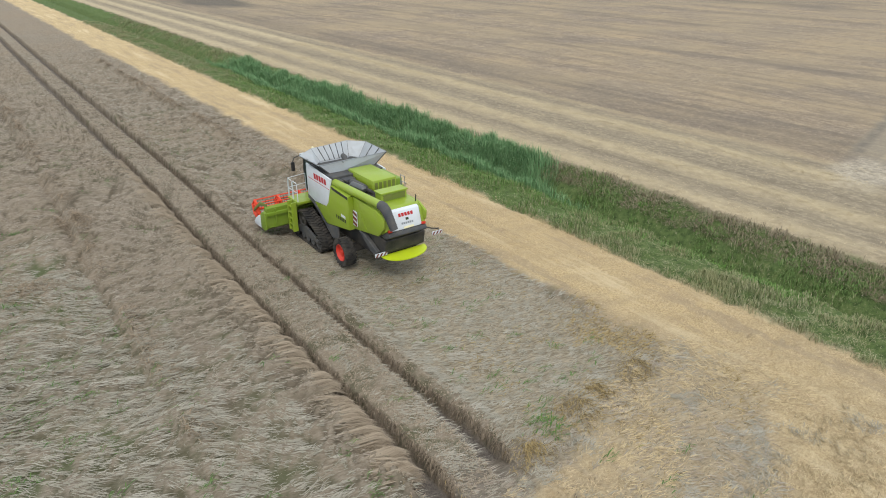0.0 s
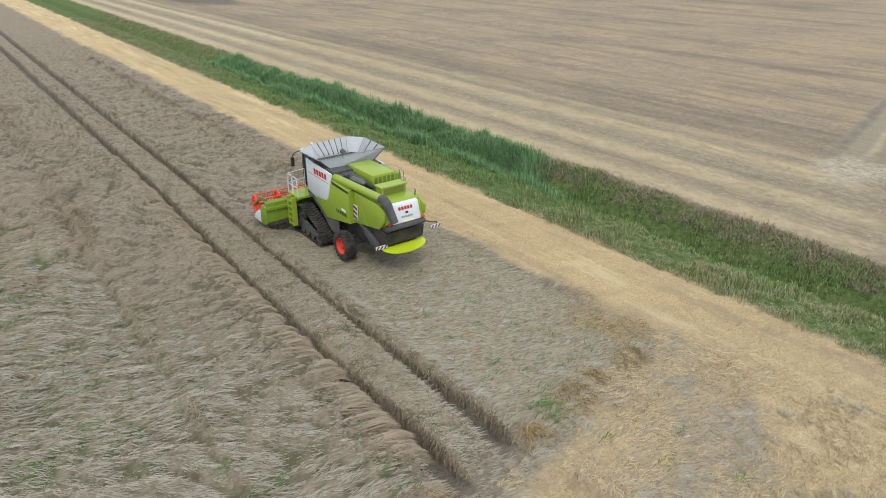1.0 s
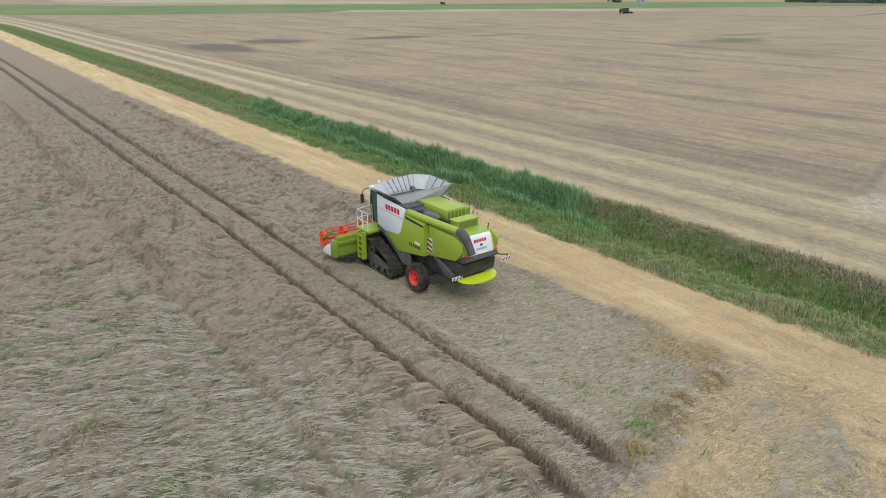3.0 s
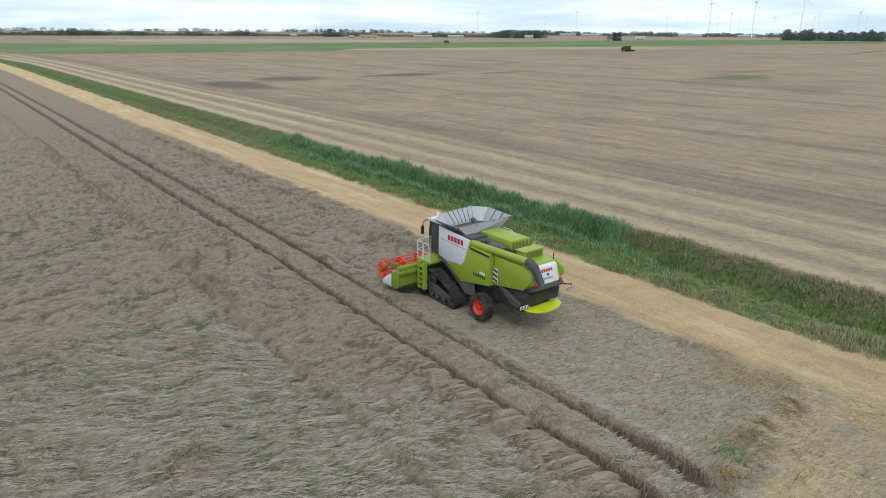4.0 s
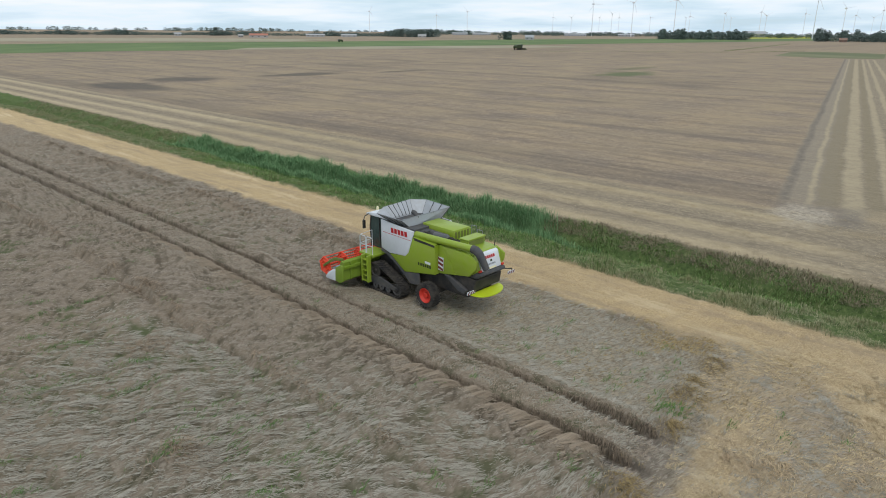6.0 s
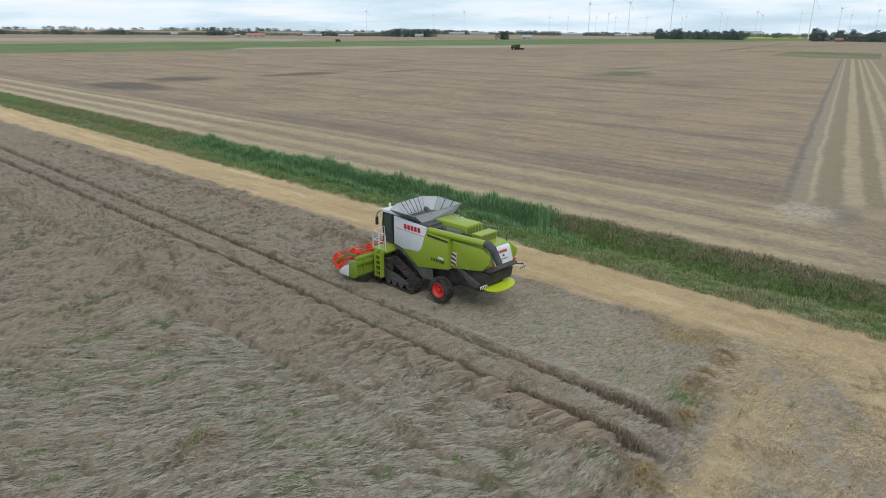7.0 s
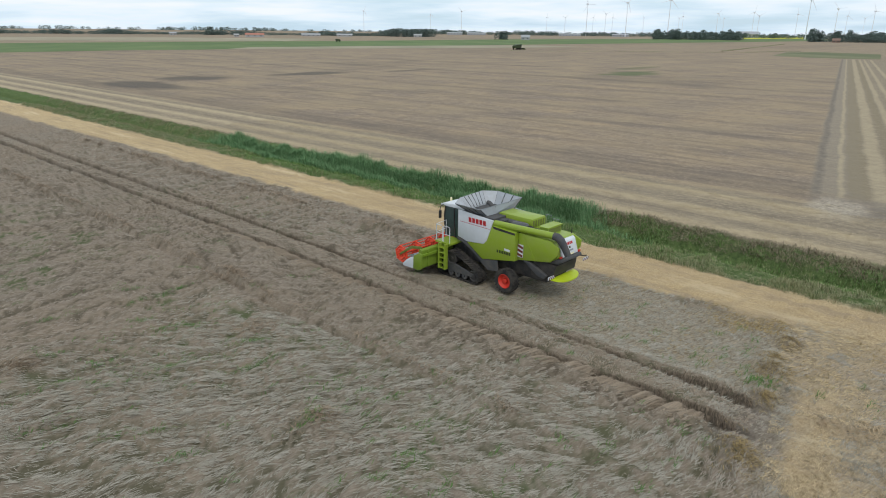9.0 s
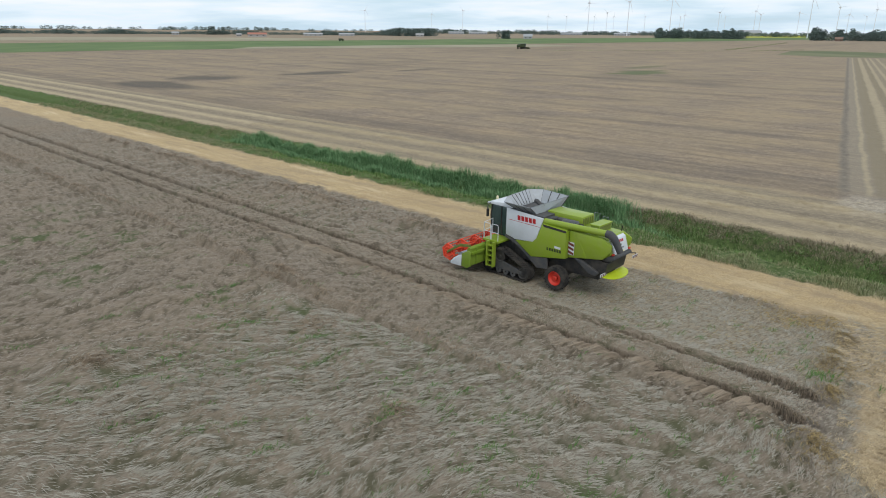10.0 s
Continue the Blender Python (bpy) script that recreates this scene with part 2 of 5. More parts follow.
def height(x, y):
    """Top of the ground's cover, in metres."""
    u = across(x, y)
    near = step(260, 60, np.hypot(x + 10, y))
    ca, sa = math.cos(LIE), math.sin(LIE)
    along, over = x * ca + y * sa, -x * sa + y * ca + swirl(x, y)
    waves = (fbm(along * 0.22, over * 0.8, 3, 61) - 0.5) * 0.24
    lumps = (fbm(x * 1.6, y * 1.6, 3, 70) - 0.5) * 0.16
    pale = paleness(x, y)
    knobs = np.abs(2 * fbm(x * 1.25, y * 1.25, 3, 75) - 1) * 0.34 + np.abs(2 * fbm(x * 3.1, y * 3.1, 2, 76) - 1) * 0.14 - 0.14
    knobs = knobs * (0.75 + 0.25 * step(8, 30, y))
    waves = waves * (1 + 0.9 * step(8, 30, y))
    crop = (waves + lumps + (0.35 + 0.65 * pale) * tufts(x, y)[0] + (1 - pale) * knobs) * near
    # stalks left standing higher in a ridge beside and between the ruts
    w = beside_ruts(x, y)
    crop = crop * (1 - 0.7 * np.exp(-((w + 5.5) / 1.5) ** 4))
    ridge = step(1.05, 0.65, np.abs(w + 5.5)) * (0.24 - 0.10 * step(2, 18, y)) + np.exp(-((w + 3.75) / 0.5) ** 2) * 0.22 + np.exp(-((w + 7.2) / 0.5) ** 2) * 0.16
    # older wheelings, and the uneven brink of the crop
    old = (np.exp(-((w + 11.3) / 0.28) ** 2) + 0.5 * np.exp(-((w + 13.3) / 0.35) ** 2)) * 0.24 * (0.35 + 0.65 * step(0.36, 0.54, fbm(x * 0.6, y * 0.6, 3, 73)))
    old = old - np.exp(-((w + 11.75) / 0.20) ** 2) * 0.30 * step(-4, 6, y) * step(0.30, 0.48, fbm(x * 0.5, y * 0.5, 3, 74))
    old = old + np.exp(-((u - 2.2) / 0.6) ** 2) * 0.30 * step(6, 9, y) * step(0.38, 0.56, fbm(x * 0.6, y * 0.6, 3, 73))
    crop = crop + (ridge + old) * step(HEAD - 0.5, HEAD + 1.2, y) * (0.75 + 0.5 * fbm(x * 2.2, y * 2.2, 2, 71))
    s, _ = straw_amount(x, y)
    st = stubble_amount(x, y)
    low = np.clip(np.maximum(s, st * 0.75), 0, 1)
    cut = np.abs(2 * fbm(x * 1.5, y * 1.5, 3, 80) - 1) * 0.16 - 0.05 + (fbm(x * 4.0, y * 4.0, 2, 82) - 0.5) * 0.10 + (fbm(x * 0.5, y * 0.5, 3, 81) - 0.5) * 0.16 - 0.04
    cut = cut * (1 + 0.9 * step(HEAD + 1, HEAD - 1, y))
    z = crop * (1 - low) + cut * low * near
    for mx, my, mh, mr in MOUNDS:
        z = z + mh * np.exp(-(((x - mx) ** 2 + (y - my) ** 2) / mr ** 2)) * (0.5 + fbm(x * 2.5, y * 2.5, 3, 72))
    cutdown = rut_amount(x, y)
    z = z * (1 - cutdown) + cutdown * (-0.46 + 0.3 * lumps)
    # ditch with a grassy near bank and a steeper far one
    d = np.interp(u, [9.4, 10.4, 12.2, 13.8, 14.6, 15.2, 16.3, 17.6, 18.6], [0, 0.05, -0.12, -0.60, -1.35, -1.50, -0.55, 0.0, 0])
    inside = step(9.4, 10.0, u) * step(18.8, 18.2, u)
    z = z * (1 - inside) + inside * ((fbm(x * 1.3, y * 1.3, 4, 90) - 0.5) * 0.45 + (fbm(x * 0.4, y * 0.4, 3, 91) - 0.5) * 0.5) + d
    # swaths and wheelings in the far field
    far = step(18.4, 19.2, u)
    rows_far = far_swaths(u) * 0.13
    z = z * (1 - far) + far * (rows_far + (fbm(u * 1.3, y * 0.45, 4, 95) - 0.5) * 0.22 * near)
    return z


# ---- ground sheet ----
def spread(core0, core1, fine, mid0, mid1, mid, reach, grow=1.22):
    """Coordinates with a fine core, a middling belt and ever wider steps out to the horizon."""
    pts = list(np.arange(core0, core1, fine))
    x, s = core1, mid
    while x < reach:
        pts.append(x)
        s = mid if x < mid1 else s * grow
        x += s
    x, s = core0 - mid, mid
    while x > -reach:
        pts.append(x)
        s = mid if x > mid0 else s * grow
        x -= s
    return np.array(sorted(pts))


def grid_mesh(name, gx, gy, gz):
    ny, nx = gx.shape
    me = bpy.data.meshes.new(name)
    me.vertices.add(nx * ny)
    me.vertices.foreach_set("co", np.stack([gx, gy, gz], -1).astype(np.float32).ravel())
    i = np.arange((ny - 1) * (nx - 1))
    r, c = i // (nx - 1), i % (nx - 1)
    a = r * nx + c
    quads = np.stack([a, a + 1, a + 1 + nx, a + nx], -1)
    me.loops.add(quads.size)
    me.loops.foreach_set("vertex_index", quads.ravel().astype(np.int32))
    me.polygons.add(len(quads))
    me.polygons.foreach_set("loop_start", (np.arange(len(quads)) * 4).astype(np.int32))
    me.update(calc_edges=True)
    me.polygons.foreach_set("use_smooth", np.ones(len(quads), bool))
    return me


def colour_layer(me, name, *channels):
    layer = me.attributes.new(name, "FLOAT_COLOR", "POINT")
    full = [np.broadcast_to(np.asarray(c, float), channels[0].shape).ravel() for c in channels]
    layer.data.foreach_set("color", np.stack(full, -1).astype(np.float32).ravel())


us = np.unique(np.concatenate([spread(-32.0, 20.0, 0.21, -60, 62, 0.6, 4600), np.arange(-8.4, -2.4, 0.07), np.arange(62.0, 260.0, 3.0)]))
vs = np.unique(np.concatenate([spread(-26.0, 34.0, 0.20, -45, 90, 0.6, 4600), np.arange(91.0, 220.0, 2.0)]))
gv, gu = np.meshgrid(vs, us, indexing="ij")
gx, gy = gu + SLANT * np.clip(gv, -300, 300), gv
gz = height(gx, gy)
ground_mesh = grid_mesh("ground", gx, gy, gz)
straw, _ = straw_amount(gx, gy)
inside = step(9.6, 10.2, gu + (fbm(gx, gy, 3, 14) - 0.5) * 0.9) * step(18.7, 18.0, gu + (fbm(gx, gy, 3, 15) - 0.5) * 1.2)
bare = rut_amount(gx, gy) ** 6
mud = step(1.9, 0.4, np.hypot((gx + 6.2) / 1.9, (gy - HEAD + 0.4) / 1.0))
for mx, my, mh, mr in MOUNDS:
    if my < -10:
        mud = np.maximum(mud, (0.25 if my < -15.2 else 0.5) * step(0.9, 0.4, np.hypot((gx - mx) / (1.4 * mr), (gy - my + 0.25) / (0.8 * mr)) + 1.6 * (fbm(gx * 1.2, gy * 1.2, 3, 260) - 0.5)))
stub = stubble_amount(gx, gy)
colour_layer(ground_mesh, "cover", straw * (1 - inside), inside, np.maximum(bare, 0.6 * mud) * (1 - inside), stub)
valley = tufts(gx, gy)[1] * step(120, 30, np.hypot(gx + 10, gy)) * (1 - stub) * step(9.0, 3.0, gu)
weedy = (1 - scallops(gx, gy)[2]) * np.clip(0.30 * paleness(gx, gy) + (0.3 + 0.7 * step(-11, -15, gu)) * step(0.46, 0.62, fbm(gx * 0.11, gy * 0.11, 3, 220)) * step(0.48, 0.6, fbm(gx * 0.7, gy * 0.7, 2, 224)), 0, 1)
dull = step(33.5, 36.0, gu) * step(44, 39, gu) * (0.1 + fbm(gx * 0.3, gy * 0.08, 4, 222))
lines = 0
for c, w, a in ((21.3, 0.16, 0.9), (22.3, 0.16, 0.9), (26.3, 0.2, 1.0), (27.5, 0.2, 1.0), (31.6, 0.25, 0.9), (34.6, 0.35, 0.8), (36.4, 0.5, 0.9), (38.6, 0.9, 0.6), (41.5, 0.4, 0.9), (46.5, 0.5, 0.6), (52.0, 0.6, 0.7), (60.5, 0.7, 0.7), (69.0, 1.0, 0.8), (83.0, 1.2, 0.8), (101.0, 1.6, 0.8), (126.0, 2.2, 0.9), (158.0, 3.0, 0.9), (205.0, 4.0, 0.9)):
    sway = (0.5 if c < 34 else 2.2) * (fbm(gy * 0.03, gy * 0 + c, 3, 225) - 0.5) * (1 + c / 60)
    lines = lines + a * np.exp(-((gu - c + sway) / w) ** 2) * step(0.30, 0.55, fbm(gx * 0.10, gy * 0.05 + c, 3, 226))
dull = np.clip(dull * 0.85 + lines, 0, 1) * step(-0.6, 0.8, gy + 6.0 - 0.168 * (gx - 44.6))
ragged = 1.5 * (fbm(gx * 0.05, gy * 0.05, 4, 241) - 0.5)
far_dark = 0.25 * step(0.56, 0.70, fbm(gx * 0.018, gy * 0.018, 4, 223)) * step(60, 90, gu)
for px, py, across_r, along_r in ((76, 160, 16, 13), (112, 156, 18, 7), (150, 147, 14, 4), (54, 150, 9, 20)):
    far_dark = np.maximum(far_dark, step(1.0, 0.5, np.hypot((gx - px) / across_r, (gy - py) / along_r) + ragged))
weeds_far = step(1.0, 0.4, np.hypot((gx - 200) / 20, (gy - 85) / 9) + 1.2 * (fbm(gx * 0.12, gy * 0.12, 3, 224) - 0.5)) + 0.6 * step(1.0, 0.4, np.hypot((gx - 235) / 26, (gy - 98) / 5))
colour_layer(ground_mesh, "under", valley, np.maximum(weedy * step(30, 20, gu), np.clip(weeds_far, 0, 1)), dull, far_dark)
# the far field: swaths by the ditch, and the cut lane that leads away from it
q = gy + 6.0 - 0.168 * (gx - 44.6) + (fbm(gx * 0.2, gy * 0.2, 3, 33) - 0.5) * 1.0
side = step(18.3, 18.9, gu)
cutfar = side * step(35, 32.5, gu + (fbm(gx * 0.15, gy * 0.15, 3, 34) - 0.5) * 4)
rows_u = far_swaths(gu + 0.5 * (fbm(gx * 0.4, gy * 0.15, 3, 35) - 0.5)) * step(-9, -2, q)
worn = 0.85 * step(4.6, 2.0, np.hypot((gu - 33.5) / 1.4, (q + 3.2)) + 2.5 * (fbm(gx * 0.4, gy * 0.4, 3, 7) - 0.5))
pale = 0.9 * step(3.0, 1.4, np.hypot((gu - 33.0) / 1.5, q + 2.0) + 2.2 * (fbm(gx * 0.7, gy * 0.7, 3, 8) - 0.5))
colour_layer(ground_mesh, "far_cover", cutfar, side * np.clip(rows_u, 0, 1), side * np.clip(worn, 0, 1), side * np.clip(pale, 0, 1))

GROUND, nd, lk, b = nodes_of("field_ground", 0.95, 0, 0.1)
lay = nd.new("ShaderNodeAttribute")
lay.attribute_name = "cover"
far = nd.new("ShaderNodeAttribute")
far.attribute_name = "far_cover"
split, fsplit = nd.new("ShaderNodeSeparateColor"), nd.new("ShaderNodeSeparateColor")
lk.new(lay.outputs["Color"], split.inputs["Color"])
lk.new(far.outputs["Color"], fsplit.inputs["Color"])
fine = noise_node(nd, lk, 9.0, 6, 0.7, (0.25, 1.6, 1), -LIE)
mid = noise_node(nd, lk, 0.9, 5, 0.6, (0.3, 1.3, 1), -LIE)
big = noise_node(nd, lk, 0.055, 5, 0.6)
tiny = noise_node(nd, lk, 13.0, 5, 0.75)
rows_n = noise_node(nd, lk, 0.95, 10, 0.75, (1.0, 0.30, 1), 0.06)
blotch = noise_node(nd, lk, 0.11, 7, 0.7, (1.0, 0.6, 1), 0.06)
crop = ramp(nd, lk, fine, (0.33, (0.115, 0.090, 0.065)), (0.5, (0.255, 0.212, 0.160)), (0.67, (0.37, 0.322, 0.255)))
crop = mix(nd, lk, ramp(nd, lk, mid, (0.35, (0.0,) * 3), (0.7, (0.55,) * 3)), crop, (0.235, 0.205, 0.165))
und = nd.new("ShaderNodeAttribute")
und.attribute_name = "under"
usplit = nd.new("ShaderNodeSeparateColor")
lk.new(und.outputs["Color"], usplit.inputs["Color"])
crop = mix(nd, lk, ramp(nd, lk, big, (0.40, (0.0,) * 3), (0.68, (0.55,) * 3)), crop, (0.265, 0.205, 0.145))
# crease floors: green undergrowth and soil, darkened further as shade between the tufts
shaded_floor_tone = mix(nd, lk, usplit.outputs[1], (0.110, 0.090, 0.064), (0.070, 0.100, 0.036))
crop = mix(nd, lk, maths(nd, lk, "MULTIPLY", usplit.outputs[0], 0.85), crop, shaded_floor_tone)
# the far crop: dull pinkish brown with streaks along the rows
crop_far = ramp(nd, lk, rows_n, (0.34, (0.212, 0.168, 0.127)), (0.5, (0.270, 0.216, 0.161)), (0.68, (0.322, 0.256, 0.180)))
fine_far = noise_node(nd, lk, 3.2, 8, 0.8, (1.0, 0.55, 1), 0.05)
clods = noise_node(nd, lk, 0.75, 8, 0.78, (1.0, 0.75, 1), 0.05)
crop_far = mix(nd, lk, ramp(nd, lk, fine_far, (0.42, (0.5,) * 3), (0.53, (0.0,) * 3)), crop_far, (0.17, 0.137, 0.104))
drill = noise_node(nd, lk, 2.6, 3, 0.6, (1.0, 0.05, 1), 0.045)
crop_far = mix(nd, lk, ramp(nd, lk, drill, (0.38, (0.28,) * 3), (0.52, (0.0,) * 3)), crop_far, (0.17, 0.135, 0.10))
crop_far = mix(nd, lk, ramp(nd, lk, fine_far, (0.52, (0.0,) * 3), (0.64, (0.5,) * 3)), crop_far, (0.44, 0.355, 0.255))
crop_far = mix(nd, lk, ramp(nd, lk, blotch, (0.46, (0.0,) * 3), (0.64, (0.6,) * 3)), crop_far, (0.385, 0.292, 0.178))
crop_far = mix(nd, lk, ramp(nd, lk, blotch, (0.36, (0.5,) * 3), (0.46, (0.0,) * 3)), crop_far, (0.225, 0.185, 0.150))
crop_far = mix(nd, lk, ramp(nd, lk, clods, (0.38, (0.5,) * 3), (0.49, (0.0,) * 3)), crop_far, (0.165, 0.130, 0.100))
crop_far = mix(nd, lk, ramp(nd, lk, clods, (0.53, (0.0,) * 3), (0.64, (0.6,) * 3)), crop_far, (0.40, 0.315, 0.215))
trail = noise_node(nd, lk, 0.10, 3, 0.55, (1.0, 0.10, 1), 0.05)
crop_far = mix(nd, lk, ramp(nd, lk, trail, (0.46, (0.0,) * 3), (0.475, (0.5,) * 3), (0.485, (0.5,) * 3), (0.50, (0.0,) * 3)), crop_far, (0.185, 0.150, 0.115))
trail2 = noise_node(nd, lk, 0.05, 3, 0.55, (1.0, 0.16, 1), -0.12)
crop_far = mix(nd, lk, ramp(nd, lk, trail2, (0.535, (0.0,) * 3), (0.55, (0.5,) * 3), (0.56, (0.5,) * 3), (0.575, (0.0,) * 3)), crop_far, (0.175, 0.145, 0.115))
crop_far = mix(nd, lk, ramp(nd, lk, big, (0.42, (0.0,) * 3), (0.66, (0.6,) * 3)), crop_far, (0.33, 0.262, 0.17))
crop_far = mix(nd, lk, maths(nd, lk, "MULTIPLY", usplit.outputs[2], ramp(nd, lk, fine_far, (0.38, (0.9,) * 3), (0.65, (0.3,) * 3))), crop_far, (0.150, 0.126, 0.102))
crop_far = mix(nd, lk, maths(nd, lk, "MULTIPLY", und.outputs["Alpha"], ramp(nd, lk, fine_far, (0.36, (1.0,) * 3), (0.62, (0.65,) * 3))), crop_far, (0.108, 0.096, 0.082))
tc = nd.new("ShaderNodeTexCoord")
xyz = nd.new("ShaderNodeSeparateXYZ")
lk.new(tc.outputs["Object"], xyz.inputs["Vector"])
beyond = nd.new("ShaderNodeMapRange")
beyond.inputs[1].default_value, beyond.inputs[2].default_value = 17.0, 21.0
lk.new(xyz.outputs["X"], beyond.inputs[0])
crop_far = mix(nd, lk, maths(nd, lk, "MULTIPLY", usplit.outputs[1], 0.75), crop_far, (0.10, 0.135, 0.060))
col = mix(nd, lk, beyond.outputs[0], crop, crop_far)
stubble = ramp(nd, lk, fine, (0.33, (0.13, 0.104, 0.072)), (0.5, (0.275, 0.232, 0.168)), (0.67, (0.42, 0.36, 0.265)))
col = mix(nd, lk, lay.outputs["Alpha"], col, stubble)
yellow = ramp(nd, lk, tiny, (0.34, (0.32, 0.228, 0.122)), (0.5, (0.53, 0.398, 0.220)), (0.66, (0.67, 0.535, 0.325)))
yellow = mix(nd, lk, ramp(nd, lk, mid, (0.4, (0.0,) * 3), (0.75, (0.6,) * 3)), yellow, (0.385, 0.295, 0.185))
streak = noise_node(nd, lk, 0.9, 6, 0.65, (1.0, 0.10, 1), 0.04)
yellow = mix(nd, lk, ramp(nd, lk, streak, (0.38, (0.65,) * 3), (0.47, (0.0,) * 3)), yellow, (0.36, 0.280, 0.185))
yellow = mix(nd, lk, ramp(nd, lk, streak, (0.54, (0.0,) * 3), (0.66, (0.6,) * 3)), yellow, (0.68, 0.56, 0.36))
col = mix(nd, lk, split.outputs[0], col, yellow)
stub_far = ramp(nd, lk, rows_n, (0.36, (0.20, 0.166, 0.121)), (0.5, (0.268, 0.222, 0.160)), (0.66, (0.345, 0.285, 0.192)))
stub_far = mix(nd, lk, ramp(nd, lk, fine_far, (0.42, (0.5,) * 3), (0.53, (0.0,) * 3)), stub_far, (0.19, 0.160, 0.115))
stub_far = mix(nd, lk, ramp(nd, lk, drill, (0.38, (0.4,) * 3), (0.52, (0.0,) * 3)), stub_far, (0.18, 0.150, 0.108))
stub_far = mix(nd, lk, ramp(nd, lk, fine_far, (0.51, (0.0,) * 3), (0.64, (0.5,) * 3)), stub_far, (0.47, 0.395, 0.275))
stub_far = mix(nd, lk, maths(nd, lk, "MULTIPLY", usplit.outputs[2], 0.8), stub_far, (0.145, 0.120, 0.090))
col = mix(nd, lk, fsplit.outputs[0], col, stub_far)
# the lane that was cut away from the ditch: q counts across it
dot = nd.new("ShaderNodeVectorMath")
dot.operation = "DOT_PRODUCT"
dot.inputs[1].default_value = (-0.168, 1.0, 0.0)
lk.new(tc.outputs["Object"], dot.inputs[0])
wavy = noise_node(nd, lk, 0.07, 6, 0.65)


def linear(value, mul, add):
    n = nd.new("ShaderNodeMath")
    n.operation = "MULTIPLY_ADD"
    n.inputs[1].default_value, n.inputs[2].default_value = mul, add
    lk.new(value, n.inputs[0])
    return n.outputs[0]


def plus(a, c):
    n = nd.new("ShaderNodeMath")
    lk.new(a, n.inputs[0])
    lk.new(c, n.inputs[1])
    return n.outputs[0]


rough = noise_node(nd, lk, 0.6, 6, 0.75)
lane = plus(linear(rough, 0.8 / 22, -0.4 / 22), plus(linear(dot.outputs["Value"], 1 / 22, (6.0 + 0.168 * 44.6 + 20) / 22), linear(wavy, 1.4 / 22, -0.7 / 22)))
inland = nd.new("ShaderNodeMapRange")
inland.inputs[1].default_value, inland.inputs[2].default_value = 34.0, 39.0
lk.new(xyz.outputs["X"], inland.inputs[0])
lane_end = nd.new("ShaderNodeMapRange")
lane_end.inputs[1].default_value, lane_end.inputs[2].default_value = 440.0, 420.0
lk.new(xyz.outputs["X"], lane_end.inputs[0])
lane_on = maths(nd, lk, "MULTIPLY", inland.outputs[0], lane_end.outputs[0])


def bands(*spans):
    """A mask over the lane's width: white in each span of q."""
    stops = [(0.0, (0, 0, 0))]
    for q0, q1, soft2 in sorted(spans):
        for qq, v in ((q0 - soft2, 0), (q0 + soft2, 1), (q1 - soft2, 1), (q1 + soft2, 0)):
            stops.append(((qq + 20) / 22, (v,) * 3))
    return maths(nd, lk, "MULTIPLY", ramp(nd, lk, lane, *stops), lane_on)


beyond_lane = ramp(nd, lk, lane, (20.1 / 22, (1, 1, 1)), (20.8 / 22, (0, 0, 0)))
col = mix(nd, lk, maths(nd, lk, "MULTIPLY", beyond_lane, lane_on), col, stub_far)
col = mix(nd, lk, maths(nd, lk, "MULTIPLY", bands((-4.1, 0.35, 0.3)), 0.5), col, (0.275, 0.238, 0.188))
col = mix(nd, lk, maths(nd, lk, "MULTIPLY", bands((-0.5, 0.3, 0.25)), ramp(nd, lk, clods, (0.38, (0.95,) * 3), (0.62, (0.25,) * 3))), col, (0.150, 0.132, 0.112))
col = mix(nd, lk, maths(nd, lk, "MULTIPLY", bands((-4.6, -2.7, 0.3), (-8.0, -6.7, 0.3)), 0.6), col, (0.225, 0.188, 0.122))
col = mix(nd, lk, maths(nd, lk, "MULTIPLY", bands((-2.4, -1.9, 0.15), (-6.4, -4.8, 0.25), (-9.2, -8.2, 0.2), (-11.6, -10.6, 0.2), (-15.0, -13.8, 0.2)), ramp(nd, lk, clods, (0.36, (0.25,) * 3), (0.56, (0.95,) * 3))), col, (0.385, 0.322, 0.215))
col = mix(nd, lk, maths(nd, lk, "MULTIPLY", fsplit.outputs[1], ramp(nd, lk, clods, (0.36, (0.5,) * 3), (0.58, (1.0,) * 3))), col, (0.48, 0.395, 0.255))
col = mix(nd, lk, maths(nd, lk, "MULTIPLY", fsplit.outputs[2], ramp(nd, lk, fine_far, (0.38, (0.9,) * 3), (0.62, (0.35,) * 3))), col, (0.185, 0.165, 0.142))
col = mix(nd, lk, maths(nd, lk, "MULTIPLY", far.outputs["Alpha"], ramp(nd, lk, fine_far, (0.40, (0.15,) * 3), (0.60, (0.9,) * 3))), col, (0.50, 0.44, 0.345))
turf = ramp(nd, lk, noise_node(nd, lk, 3.0, 5, 0.7), (0.3, (0.040, 0.065, 0.022)), (0.55, (0.105, 0.150, 0.052)), (0.75, (0.19, 0.20, 0.09)))
col = mix(nd, lk, split.outputs[1], col, turf)
soil = ramp(nd, lk, tiny, (0.3, (0.085, 0.072, 0.062)), (0.7, (0.215, 0.188, 0.164)))
col = mix(nd, lk, split.outputs[2], col, soil)
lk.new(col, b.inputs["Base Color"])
bump(nd, lk, b, mix(nd, lk, split.outputs[0], mix(nd, lk, beyond.outputs[0], fine, fine_far), tiny), 1.0, 0.09)
ground_mesh.materials.append(GROUND)
ground = tagged(new("ground", ground_mesh), "flat farmland with lodged grain, straw and a ditch", "field", kind="structure")


